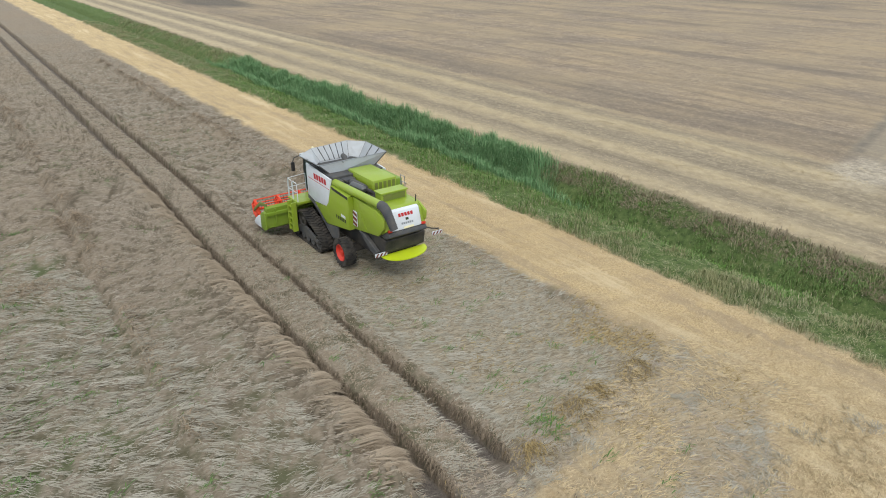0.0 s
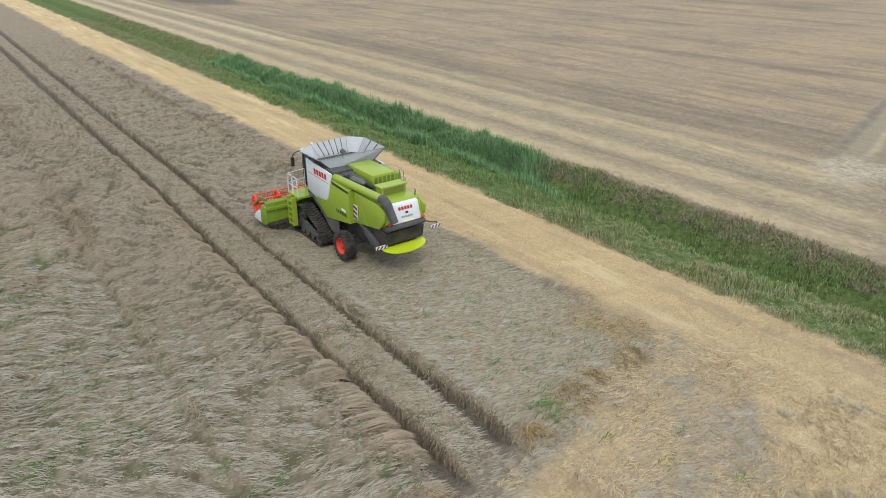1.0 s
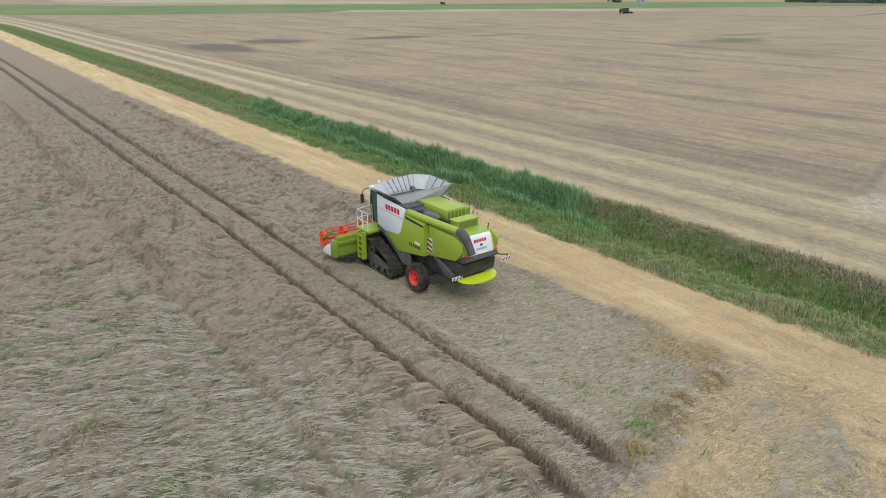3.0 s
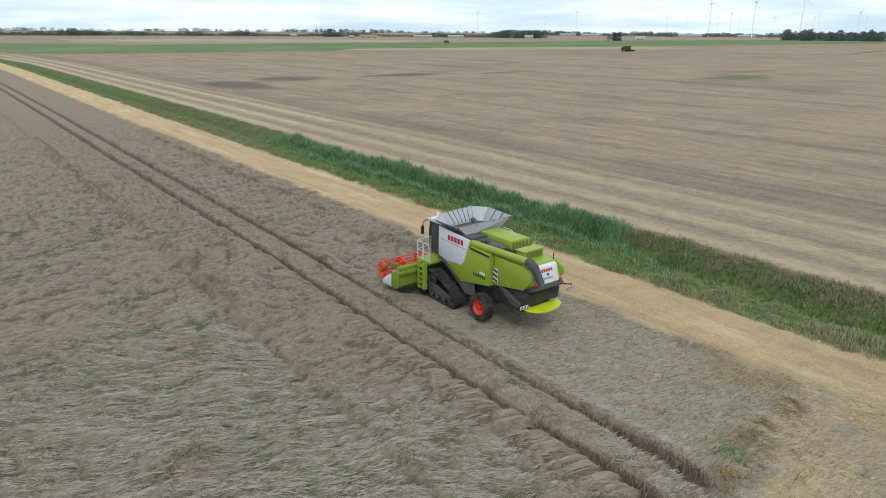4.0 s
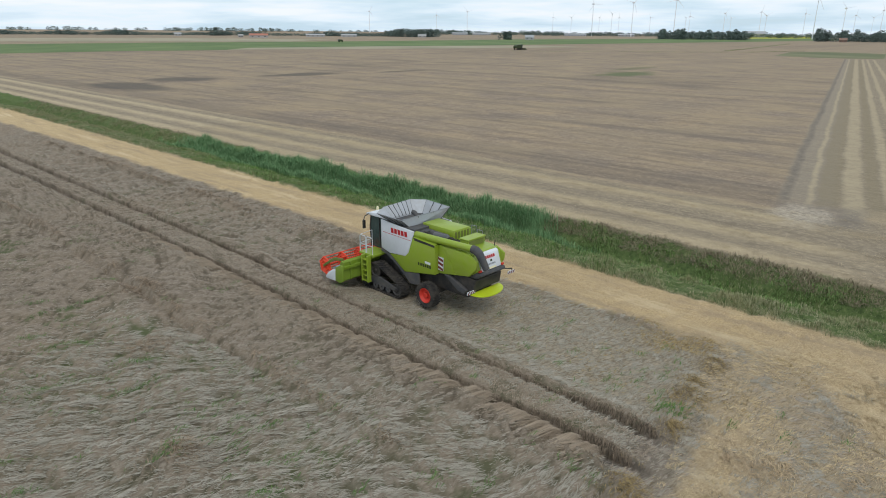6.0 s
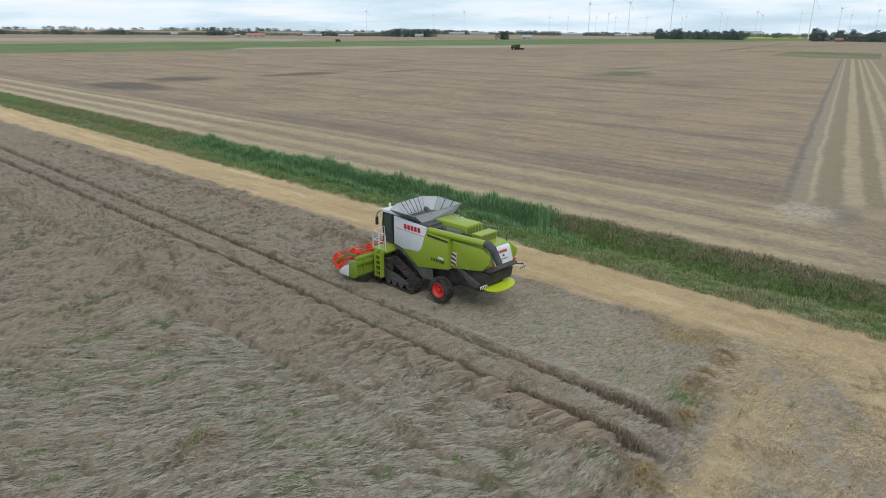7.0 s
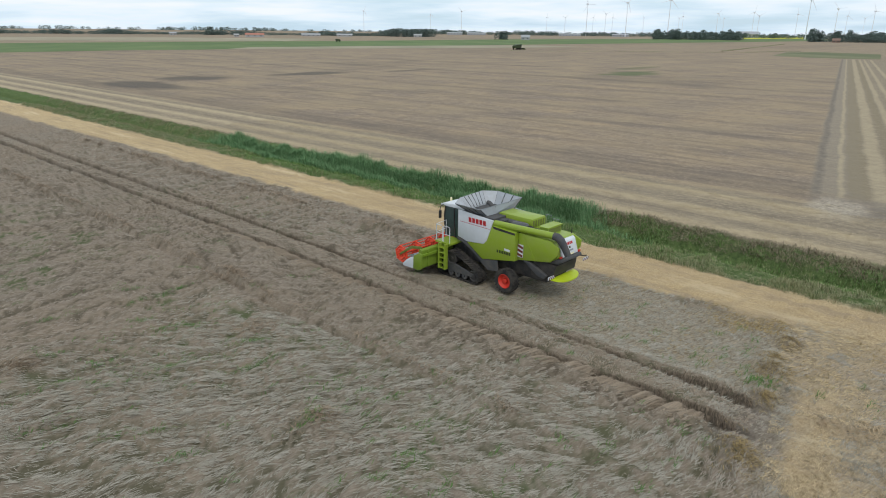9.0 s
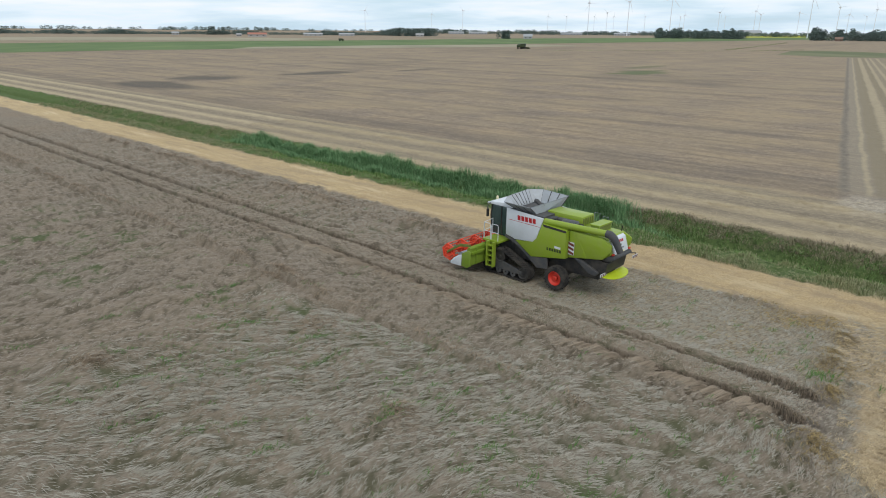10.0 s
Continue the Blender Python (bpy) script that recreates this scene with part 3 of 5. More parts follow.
# ---- stalks, straw and weeds as loose blades ----
def sample(n, u0, u1, v0, v1, rng):
    u, v = rng.uniform(u0, u1, n), rng.uniform(v0, v1, n)
    return u + SLANT * v, v


def blades(name, x, y, z, yaw, length, width, rise, droop, material, label, category, rng, lean=0.0):
    """Many bent strips in one mesh. rise: height of the middle; droop: height of the tip, both over the foot."""
    n = len(x)
    dx, dy = np.cos(yaw), np.sin(yaw)
    co = np.empty((n, 5, 3), np.float32)
    for k, (f, up, w) in enumerate(((0, 0 * rise, 0.8), (0.55, rise, 1.0))):
        for s, side2 in enumerate((-0.5, 0.5)):
            co[:, 2 * k + s, 0] = x + dx * length * f - dy * width * w * side2
            co[:, 2 * k + s, 1] = y + dy * length * f + dx * width * w * side2
            co[:, 2 * k + s, 2] = z + up + lean * side2 * width
    co[:, 4, 0], co[:, 4, 1], co[:, 4, 2] = x + dx * length, y + dy * length, z + droop
    me = bpy.data.meshes.new(name)
    me.vertices.add(n * 5)
    me.vertices.foreach_set("co", co.ravel())
    base = (np.arange(n) * 5)[:, None]
    corners = (base + np.array([0, 1, 3, 2, 2, 3, 4])).ravel()
    me.loops.add(corners.size)
    me.loops.foreach_set("vertex_index", corners.astype(np.int32))
    me.polygons.add(2 * n)
    me.polygons.foreach_set("loop_start", ((np.arange(n) * 7)[:, None] + np.array([0, 4])).ravel().astype(np.int32))
    me.update(calc_edges=True)
    me.materials.append(material)
    return tagged(new(name, me), label, category, kind="stuff")


rng = np.random.default_rng(7)
STALK = blades_material("lodged_stalks", (0.216, 0.178, 0.139), (0.283, 0.236, 0.185), (0.322, 0.272, 0.217), (0.374, 0.321, 0.262), (0.301, 0.247, 0.192), drift=((0.230, 0.184, 0.138), (0.380, 0.330, 0.267)))
STALK_PALE = blades_material("pale_lodged_stalks", (0.254, 0.235, 0.188), (0.311, 0.289, 0.233), (0.343, 0.319, 0.263), (0.372, 0.348, 0.289), (0.317, 0.296, 0.233), drift=((0.234, 0.216, 0.164), (0.417, 0.393, 0.331)))
UNDER = blades_material("crumpled_stalks", (0.128, 0.115, 0.081), (0.201, 0.178, 0.129), (0.275, 0.242, 0.183), (0.329, 0.288, 0.220))
STALK_BROWN = blades_material("brown_ears", (0.085, 0.062, 0.042), (0.24, 0.180, 0.120), (0.34, 0.262, 0.178), (0.28, 0.212, 0.145))
EARS = blades_material("ripe_ears", (0.205, 0.163, 0.116), (0.285, 0.227, 0.165), (0.349, 0.283, 0.208), (0.306, 0.245, 0.178))
# dark tones that carry the shade of ruts and headland hollows
STALK_SHADED = blades_material("shaded_rut_stalks", (0.09, 0.070, 0.050), (0.19, 0.150, 0.108), (0.28, 0.222, 0.160))
STALK_GOLD = blades_material("golden_stalks", (0.11, 0.076, 0.032), (0.27, 0.195, 0.085), (0.40, 0.30, 0.142), (0.33, 0.25, 0.12))
STRAW = blades_material("chopped_straw", (0.406, 0.299, 0.176), (0.517, 0.392, 0.238), (0.593, 0.463, 0.295), (0.475, 0.358, 0.215), (0.614, 0.495, 0.338), drift=((0.376, 0.280, 0.176), (0.634, 0.505, 0.325), 'rows'))
STALK_STRAW = blades_material("trampled_straw", (0.28, 0.212, 0.118), (0.44, 0.343, 0.200), (0.57, 0.455, 0.276), (0.49, 0.387, 0.231))
SPROUT = blades_material("green_sprouts", (0.055, 0.130, 0.028), (0.086, 0.185, 0.042), (0.14, 0.215, 0.066))
REED = blades_material("reed_leaves", (0.073, 0.159, 0.070), (0.120, 0.244, 0.105), (0.171, 0.311, 0.140), (0.275, 0.390, 0.206), patch=(0.134, 0.244, 0.106))
TURF = blades_material("bank_grass", (0.055, 0.125, 0.024), (0.100, 0.210, 0.040), (0.150, 0.265, 0.065), (0.25, 0.29, 0.14), patch=(0.135, 0.200, 0.070))
TURF_DRY = blades_material("seeding_grass", (0.101, 0.140, 0.052), (0.185, 0.216, 0.097), (0.291, 0.286, 0.167), (0.414, 0.378, 0.254), patch=(0.274, 0.265, 0.135))
SWEPT = blades_material("swept_stalks", (0.233, 0.184, 0.131), (0.306, 0.245, 0.177), (0.356, 0.292, 0.216), (0.323, 0.260, 0.189))
DEAD = blades_material("dry_weeds", (0.11, 0.088, 0.060), (0.22, 0.176, 0.122), (0.32, 0.26, 0.185), (0.17, 0.165, 0.080), (0.40, 0.34, 0.25), patch=(0.165, 0.140, 0.085))


def lodged(n, u0, u1, v0, v1, size):
    x, y = sample(n, u0, u1, v0, v1, rng)
    s, u = straw_amount(x, y)
    keep = (rng.uniform(0, 1, n) > np.clip(1.7 * s, 0, 1)) & (rut_amount(x, y) < 0.35) & (u < 9.6)
    # gaps: fewer stalks in the troughs
    keep &= rng.uniform(0, 1, n) < (1.02 - 0.58 * tufts(x, y)[1] * step(60, 25, y)) * step(98, 40, y)
    for r in RUTS:
        keep &= ~((np.abs(u - rut_bend(y) - r) < 0.26 + 0.14 * size) & (y > HEAD))
    x, y = x[keep], y[keep]
    n = len(x)
    turn = lie_at(x, y) + rng.normal(0, 1, n) * (0.26 + 0.44 * (1 - paleness(x, y)))
    place = scallops(x, y)[2]
    turn = turn * (1 - place) + place * rng.normal(-0.58, 0.22, n)
    return x, y, turn, n


# lodged grain, thick near by and thinner with distance
for u0, u1, v0, v1, dens, size in ((-25, 4.4, -27, 8, 215, 1.0), (-36, 4.6, 8, 30, 95, 1.15), (-36, -25, -20, 8, 90, 1.15), (-36, 4.8, 30, 95, 26, 1.5)):
    x, y, turn, n = lodged(int(dens * (u1 - u0) * (v1 - v0)), u0, u1, v0, v1, size)
    u = across(x, y)
    fade = paleness(x, y)
    tint = np.where(u < -7, fade * (1 - 0.75 * scallops(x, y)[2]), 0.55 + 0.4 * fade) * np.where(y < HEAD, 0.4, 1.0) > rng.uniform(0.2, 0.8, n)
    for which, mat, tone in ((tint, STALK_PALE, "pale grey"), (~tint, STALK, "grey-brown")):
        k = int(which.sum())
        if k:
            blades("lodged_grain", x[which], y[which], height(x[which], y[which]) - 0.02, turn[which], rng.uniform(0.17, 0.54, k) * size * (0.55 + 0.45 * fade[which]) * (1 - 0.5 * scallops(x[which], y[which])[2]), rng.uniform(0.009, 0.022, k) * size, rng.uniform(0.005, 0.045, k), rng.uniform(-0.03, 0.03, k), mat, tone + " lodged grain lying flat in waves", "grain", rng, 0.35)

# short crumpled stalks in between, which hide the soil
x, y, turn, n = lodged(115000, -25, 4.2, -26, 9, 1.0)
blades("crumpled_stalks", x, y, height(x, y) - 0.01, turn + rng.normal(0, 0.8, n), rng.uniform(0.07, 0.20, n), rng.uniform(0.010, 0.024, n), rng.uniform(0.0, 0.05, n), rng.uniform(-0.02, 0.04, n), UNDER, "short crumpled stalks between the lodged grain", "grain", rng, 0.4)

# ears standing up along the ruts
x, y = sample(150000, -7.3, -2.6, HEAD - 0.6, 75, rng)
u = beside_ruts(x, y)
keep = (rut_amount(x, y) < 0.3) & (rng.uniform(0, 1, len(x)) < 0.9 * step(0.95, 0.7, np.abs(u + 5.5)) + 0.8 * np.exp(-((u + 3.95) / 0.35) ** 2) + 0.5 * np.exp(-((u + 7.0) / 0.2) ** 2)) & (stubble_amount(x, y) < 0.6) & (rng.uniform(0, 1, len(x)) < step(85, 12, y))
x, y = x[keep], y[keep]
n = len(x)
low = 1 - 0.62 * step(0, 14, y)
blades("standing_ears", x, y, height(x, y) - 0.06 * low, rng.uniform(-math.pi, math.pi, n) * 0.5 + LIE, rng.uniform(0.10, 0.30, n), rng.uniform(0.014, 0.034, n), rng.uniform(0.03, 0.12, n) * low, rng.uniform(-0.05, 0.10, n) * low, EARS, "brown grain standing in ridges along wheel ruts", "grain", rng)

# stalks hanging down the rut walls, their colour darkened for the rut's shade
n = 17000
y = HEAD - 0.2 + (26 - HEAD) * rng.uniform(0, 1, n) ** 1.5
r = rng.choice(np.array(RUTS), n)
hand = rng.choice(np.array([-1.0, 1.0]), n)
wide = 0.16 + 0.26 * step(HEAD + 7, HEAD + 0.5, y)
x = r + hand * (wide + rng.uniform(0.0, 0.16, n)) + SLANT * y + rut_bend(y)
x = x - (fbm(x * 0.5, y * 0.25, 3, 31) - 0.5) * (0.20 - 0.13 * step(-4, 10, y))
blades("rut_wall_stalks", x, y, height(x, y), np.where(hand < 0, 0.0, math.pi) + rng.normal(0, 0.6, n), rng.uniform(0.05, 0.16, n), rng.uniform(0.012, 0.024, n), rng.uniform(-0.12, 0.02, n), rng.uniform(-0.38, -0.12, n), STALK_SHADED, "brown stalks hanging down the rut walls, darkened in colour as shade", "grain", rng)

# tangles that the wind left standing
for mx, my, mh, mr in MOUNDS:
    n = int(1700 * mr)
    gold = my < -10
    faded = my < -15.2
    n = n // 2 if faded else n
    g1, g2 = rng.normal(0, 0.50 * mr, n), rng.normal(0, 0.36 * mr, n)
    x, y = mx + g1 * math.cos(LIE) - g2 * math.sin(LIE), my + g1 * math.sin(LIE) + g2 * math.cos(LIE)
    if gold:
        x, y = mx + g1 * 1.9, my + g2 * 1.7 + 0.35 * g1
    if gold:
        # a few dark stalks before each tangle paint the shade of its hollows
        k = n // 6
        blades("grain_clump", x[:k], y[:k] - 0.12, height(x[:k], y[:k] - 0.12) - 0.04, rng.normal(-1.6, 0.7, k), rng.uniform(0.1, 0.3, k), rng.uniform(0.012, 0.03, k), rng.uniform(-0.02, 0.06, k), rng.uniform(-0.06, 0.05, k), STALK_SHADED, "stalks darkened in colour as shade between tangles of straw on the headland", "grain", rng)
    blades("grain_clump", x, y, height(x, y) - 0.05, (-1.9 if gold else LIE) + rng.normal(0, 0.8, n), rng.uniform(0.14, 0.42, n), rng.uniform(0.010, 0.024, n), rng.uniform(0.0, 0.12, n), rng.uniform(-0.08, 0.06, n), STRAW if faded else STALK_GOLD if gold else STALK_BROWN, "golden brown tangle of straw on the headland" if gold else "brown clump of tangled grain in the lodged crop", "grain", rng)

# rough lines of half-standing stalks along an old wheeling
for mid_u, v0, v1 in ((-11.3, -8.0, 80.0), (2.2, 8.0, 70.0)):
    n = 11000
    y = rng.uniform(v0, v1, n)
    x = mid_u + SLANT * y + rng.normal(0, 0.30, n) + (rut_bend(y) if mid_u < 0 else 0)
    keep = rng.uniform(0, 1, n) < step(0.36, 0.54, fbm(x * 0.6, y * 0.6, 3, 73))
    x, y = x[keep], y[keep]
    n = len(x)
    blades("rough_stalks", x, y, height(x, y) - 0.04, LIE + rng.normal(0, 0.9, n), rng.uniform(0.12, 0.45, n), rng.uniform(0.012, 0.03, n), rng.uniform(0.03, 0.17, n), rng.uniform(-0.05, 0.12, n), STALK_BROWN, "brown half-standing stalks along an old wheeling", "grain", rng)

# bundles of stalks swept over the outer edge of the first rut
line_y = np.arange(HEAD + 0.6, 24.0, 0.02)
ph = bundle_phase(np.full_like(line_y, -6.75), line_y)
crests = line_y[1:][np.diff(np.floor(ph + 0.5)) != 0]
bx, by, bt, bl, brise, bdrop = [], [], [], [], [], []
for yc in crests:
    k = int(260 * float(step(34, 0, yc)) * rng.uniform(0.45, 1.1))
    reach = rng.uniform(0.5, 1.0)
    f = rng.normal(0, 1, k)
    back = rng.uniform(0.15, 1.0, k)
    u = -6.78 - 1.05 * reach * back
    yy = yc + 0.68 * reach * back + f * (0.08 + 0.17 * back)
    bx.append(u + SLANT * yy + rut_bend(yy))
    by.append(yy)
    bt.append(-0.60 + f * -0.08 + rng.normal(0, 0.10))
    bl.append((1.05 * reach * back + rng.uniform(0.10, 0.28, k)) / math.cos(0.6))
    top = (0.13 - 0.05 * np.abs(f)).clip(0.01, 0.3)
    brise.append(top)
    bdrop.append(top - rng.uniform(0.15, 0.34, k))
bx, by, bt, bl, brise, bdrop = (np.concatenate(q2) for q2 in (bx, by, bt, bl, brise, bdrop))
n = len(bx)
blades("swept_bundles", bx, by, height(bx, by) - 0.02, bt, bl, rng.uniform(0.009, 0.020, n), brise, bdrop, SWEPT, "bundles of brown stalks leaning into the wheel ruts", "grain", rng, 0.3)

# chopped straw
x, y = sample(580000, -9, 10.3, -30, 80, rng)
s, u = straw_amount(x, y)
keep = rng.uniform(0, 1, len(x)) < s * np.where(y < 25, 0.75, 0.35) * (0.3 + 0.9 * fbm(x * 0.6, y * 0.3, 3, 215))
x, y = x[keep], y[keep]
n = len(x)
blades("chopped_straw", x, y, height(x, y) - 0.01, rng.uniform(-math.pi, math.pi, n), rng.uniform(0.06, 0.20, n), rng.uniform(0.008, 0.016, n), rng.uniform(0.0, 0.05, n), rng.uniform(-0.02, 0.04, n), STRAW, "loose yellow chopped straw spread on stubble", "straw", rng, 0.4)

x, y = sample(90000, -3.0, 5.5, HEAD - 4, -1.0, rng)
s = 0.6 * step(0.38, 0.66, fbm(x * 0.33, y * 0.33, 4, 261)) * step(-3.2, 2.0, across(x, y)) * (0.08 + 0.92 * step(-7, -12, y))
keep = rng.uniform(0, 1, len(x)) < 0.75 * s * step(0.5, 0.15, straw_amount(x, y)[0])
x, y = x[keep], y[keep]
n = len(x)
blades("chaff_drift", x, y, height(x, y) + 0.005, LIE + rng.normal(0, 0.8, n), rng.uniform(0.12, 0.34, n), rng.uniform(0.009, 0.022, n), rng.uniform(0.0, 0.06, n), rng.uniform(-0.02, 0.05, n), STALK_GOLD, "thin golden straw scattered over the cut ground", "straw", rng, 0.4)

# trampled stalks on the headland, lying every way
x, y = sample(120000, -12.0, 6.5, -27, HEAD + 0.6, rng)
keep = (rng.uniform(0, 1, len(x)) < 0.95 - 0.55 * straw_amount(x, y)[0]) & (y < track_brink(x) + 0.6) & (fbm(x * 0.9, y * 0.9, 3, 300) > 0.40)
x, y = x[keep], y[keep]
n = len(x)
way = 5.0 * (fbm(x * 0.30, y * 0.30, 3, 301) - 0.5) + rng.normal(0, 0.6, n)
pick = fbm(x * 0.5, y * 0.5, 3, 302) + rng.normal(0, 0.08, n) > 0.58
for which, mat, tone in ((pick, STALK_PALE, "pale grey"), (~pick, STALK_STRAW, "straw-coloured")):
    k = int(which.sum())
    blades("trampled_stalks", x[which], y[which], height(x[which], y[which]) - 0.01, way[which], rng.uniform(0.13, 0.38, k), rng.uniform(0.008, 0.018, k), rng.uniform(0.0, 0.055, k), rng.uniform(-0.03, 0.04, k), mat, tone + " trampled stalks on the headland", "straw", rng, 0.4)

# green sprouts in the lodged crop
count = 2600
cx, cy = sample(count, -32, 3.0, -24, 30, rng)
keep = (rng.uniform(0, 1, count) < 0.06 + 0.55 * step(0.42, 0.60, fbm(cx * 0.10, cy * 0.10, 3, 220)) * (0.25 + 0.75 * paleness(cx, cy)) * (0.3 + 0.7 * step(-11, -15, across(cx, cy)))) & (rut_amount(cx, cy) < 0.1) & (cy > HEAD + 0.5)
gx2, gy2 = sample(26, -3.0, 3.5, HEAD + 0.5, 0.0, rng)
cx, cy = np.append(cx[keep], gx2), np.append(cy[keep], gy2)
for wx, wy in ((-0.5, -12.2), (-1.9, -17.5), (-0.9, -19.4), (-0.3, -16.9), (-2.4, -15.8), (-2.4, -10.6), (-8.4, -13.3), (-8.3, -10.7), (-2.7, -13.4), (-2.4, -12.7), (-2.9, -14.1), (-2.6, -13.1), (-2.8, -13.7)):
    cx, cy = np.append(cx, wx), np.append(cy, wy)
px = np.repeat(cx, 14) + rng.normal(0, 1, len(cx) * 14) * 0.30 * math.cos(LIE) - rng.normal(0, 0.09, len(cx) * 14) * math.sin(LIE)
py = np.repeat(cy, 14) + rng.normal(0, 1, len(cy) * 14) * 0.30 * math.sin(LIE) + rng.normal(0, 0.09, len(cy) * 14) * math.cos(LIE)
n = len(px)
blades("green_sprouts", px, py, height(px, py) + 0.01, LIE + rng.normal(0, 0.7, n), rng.uniform(0.1, 0.32, n), rng.uniform(0.012, 0.03, n), rng.uniform(0.03, 0.12, n), rng.uniform(0.0, 0.12, n), SPROUT, "green weed shoots growing through the lodged grain", "weeds", rng)

cx, cy = sample(48, -31, -13.5, -13, 16, rng)
cx, cy = np.append(cx, [-2.7, -2.9]), np.append(cy, [-13.3, -13.9])
px = np.repeat(cx, 60) + rng.normal(0, 0.36, len(cx) * 60)
py = np.repeat(cy, 60) + rng.normal(0, 0.12, len(cy) * 60) - 0.35 * (px - np.repeat(cx, 60))
n = len(px)
blades("green_tufts", px, py, height(px, py) + 0.01, LIE + rng.normal(0, 0.8, n), rng.uniform(0.08, 0.26, n), rng.uniform(0.012, 0.03, n), rng.uniform(0.03, 0.14, n), rng.uniform(0.0, 0.14, n), SPROUT, "bright green weed tufts in flattened grain", "weeds", rng)

# near bank of the ditch
for mat, lab, seed in ((TURF, "green grass and herbs on the ditch bank", 0), (TURF_DRY, "pale seeding grass on the ditch bank", 1)):
    x, y = sample(275000, 9.6, 18.0, -34, 120, rng)
    u = across(x, y)
    dry = step(6, -8, y + (fbm(x * 0.2, y * 0.2, 3, 227) - 0.5) * 16) * 0.74 + 0.10 + 0.85 * step(42, 56, y) + 0.22 * step(12.2, 10.6, u + (fbm(x * 0.6, y * 0.6, 3, 310) - 0.5) * 2.5)
    share = dry if seed else 1 - dry
    keep = rng.uniform(0, 1, len(x)) < share * np.where(y < 30, 1.0, 0.6) * (0.35 + 0.9 * fbm(x * 0.9, y * 0.9, 3, 228)) * np.where(u < 14.6 + 0.4 * step(2, 7, y), 1.0, 0.40 + 0.4 * step(44, 58, y))
    x, y = x[keep], y[keep]
    n = len(x)
    lush = 0.15 + 1.7 * step(0.3, 0.75, fbm(x * 0.8, y * 0.8, 3, 229))
    blades("bank_grass", x, y, height(x, y) - 0.03, rng.uniform(-math.pi, math.pi, n), rng.uniform(0.06, 0.26, n), rng.uniform(0.010, 0.026, n), rng.uniform(0.05, 0.24, n) * lush, rng.uniform(0.0, 0.26, n) * lush, mat, lab, "grass", rng)


def reed_share(x, y):
    """Reeds stand along part of the far bank; the rest is dry weeds."""
    return step(0, 7, y + (fbm(x * 0.3, y * 0.3, 3, 230) - 0.5) * 9) * step(66, 50, y)


x, y = sample(195000, 13.2, 17.6, -6, 70, rng)
share = reed_share(x, y)
u = across(x, y)
dense = 0.25 + 0.9 * fbm(x * 0.55, y * 0.55, 3, 231)
keep = (rng.uniform(0, 1, len(x)) < share * dense * step(12.9, 14.3, u + (fbm(x * 0.5, y * 0.5, 2, 281) - 0.5) * 2.0) * step(17.9, 16.8, u + (fbm(x * 0.4, y * 0.4, 2, 232) - 0.5) * 2))
rx, ry = x[keep], y[keep]
n = len(rx)
tall = (0.25 + 1.4 * fbm(rx * 0.42, ry * 0.42, 3, 233)) * rng.uniform(0.7, 1.15, n)
blades("reeds", rx, ry, height(rx, ry) - 0.05, rng.uniform(-math.pi, math.pi, n), rng.uniform(0.15, 0.6, n), rng.uniform(0.012, 0.028, n), tall * 0.75, tall * rng.uniform(0.6, 1.1, n), REED, "tall green reeds standing in the ditch", "reeds", rng)
x, y = sample(100000, 16.2, 18.5, -34, 130, rng)
keep = rng.uniform(0, 1, len(x)) < (1 - 0.92 * reed_share(x, y)) * (0.3 + 0.8 * fbm(x * 0.7, y * 0.7, 3, 236)) * np.where(y < 40, 1, 0.15)
wx, wy = x[keep], y[keep]
n = len(wx)
weedlump = 0.15 + 1.25 * fbm(wx * 0.6, wy * 0.6, 3, 237)
blades("dry_weeds", wx, wy, height(wx, wy) - 0.04, rng.uniform(-math.pi, math.pi, n), rng.uniform(0.15, 0.55, n), rng.uniform(0.012, 0.035, n), rng.uniform(0.04, 0.32, n) * weedlump, rng.uniform(-0.05, 0.34, n) * weedlump, DEAD, "dry brown weeds and grass on the far ditch bank", "weeds", rng)
x, y = sample(52000, 12.6, 16.9, -34, 60, rng)
keep = rng.uniform(0, 1, len(x)) < step(0.46, 0.62, fbm(x * 0.35, y * 0.35, 3, 240))
x, y = x[keep], y[keep]
n = len(x)
blades("ditch_herbs", x, y, height(x, y) - 0.03, rng.uniform(-math.pi, math.pi, n), rng.uniform(0.10, 0.3, n), rng.uniform(0.02, 0.045, n), rng.uniform(0.08, 0.32, n), rng.uniform(0.05, 0.34, n), TURF, "green herbs growing in the ditch bottom", "weeds", rng)
# loose straw on the far swaths
x, y = sample(180000, 18.4, 36, -32, 70, rng)
u = across(x, y)
keep = rng.uniform(0, 1, len(x)) < 0.06 + 0.94 * far_swaths(u) * (0.4 + 0.9 * fbm(x * 0.5, y * 0.5, 2, 271))
x, y = x[keep], y[keep]
n = len(x)
SWATH = blades_material("swath_straw", (0.33, 0.265, 0.165), (0.46, 0.375, 0.238), (0.57, 0.47, 0.305), (0.39, 0.315, 0.20))
blades("swath_straw", x, y, height(x, y) - 0.01, rng.normal(math.pi / 2, 0.9, n), rng.uniform(0.10, 0.34, n), rng.uniform(0.010, 0.024, n), rng.uniform(0.005, 0.05, n), rng.uniform(-0.01, 0.06, n), SWATH, "pale straw swaths lying in rows on stubble", "straw", rng, 0.4)


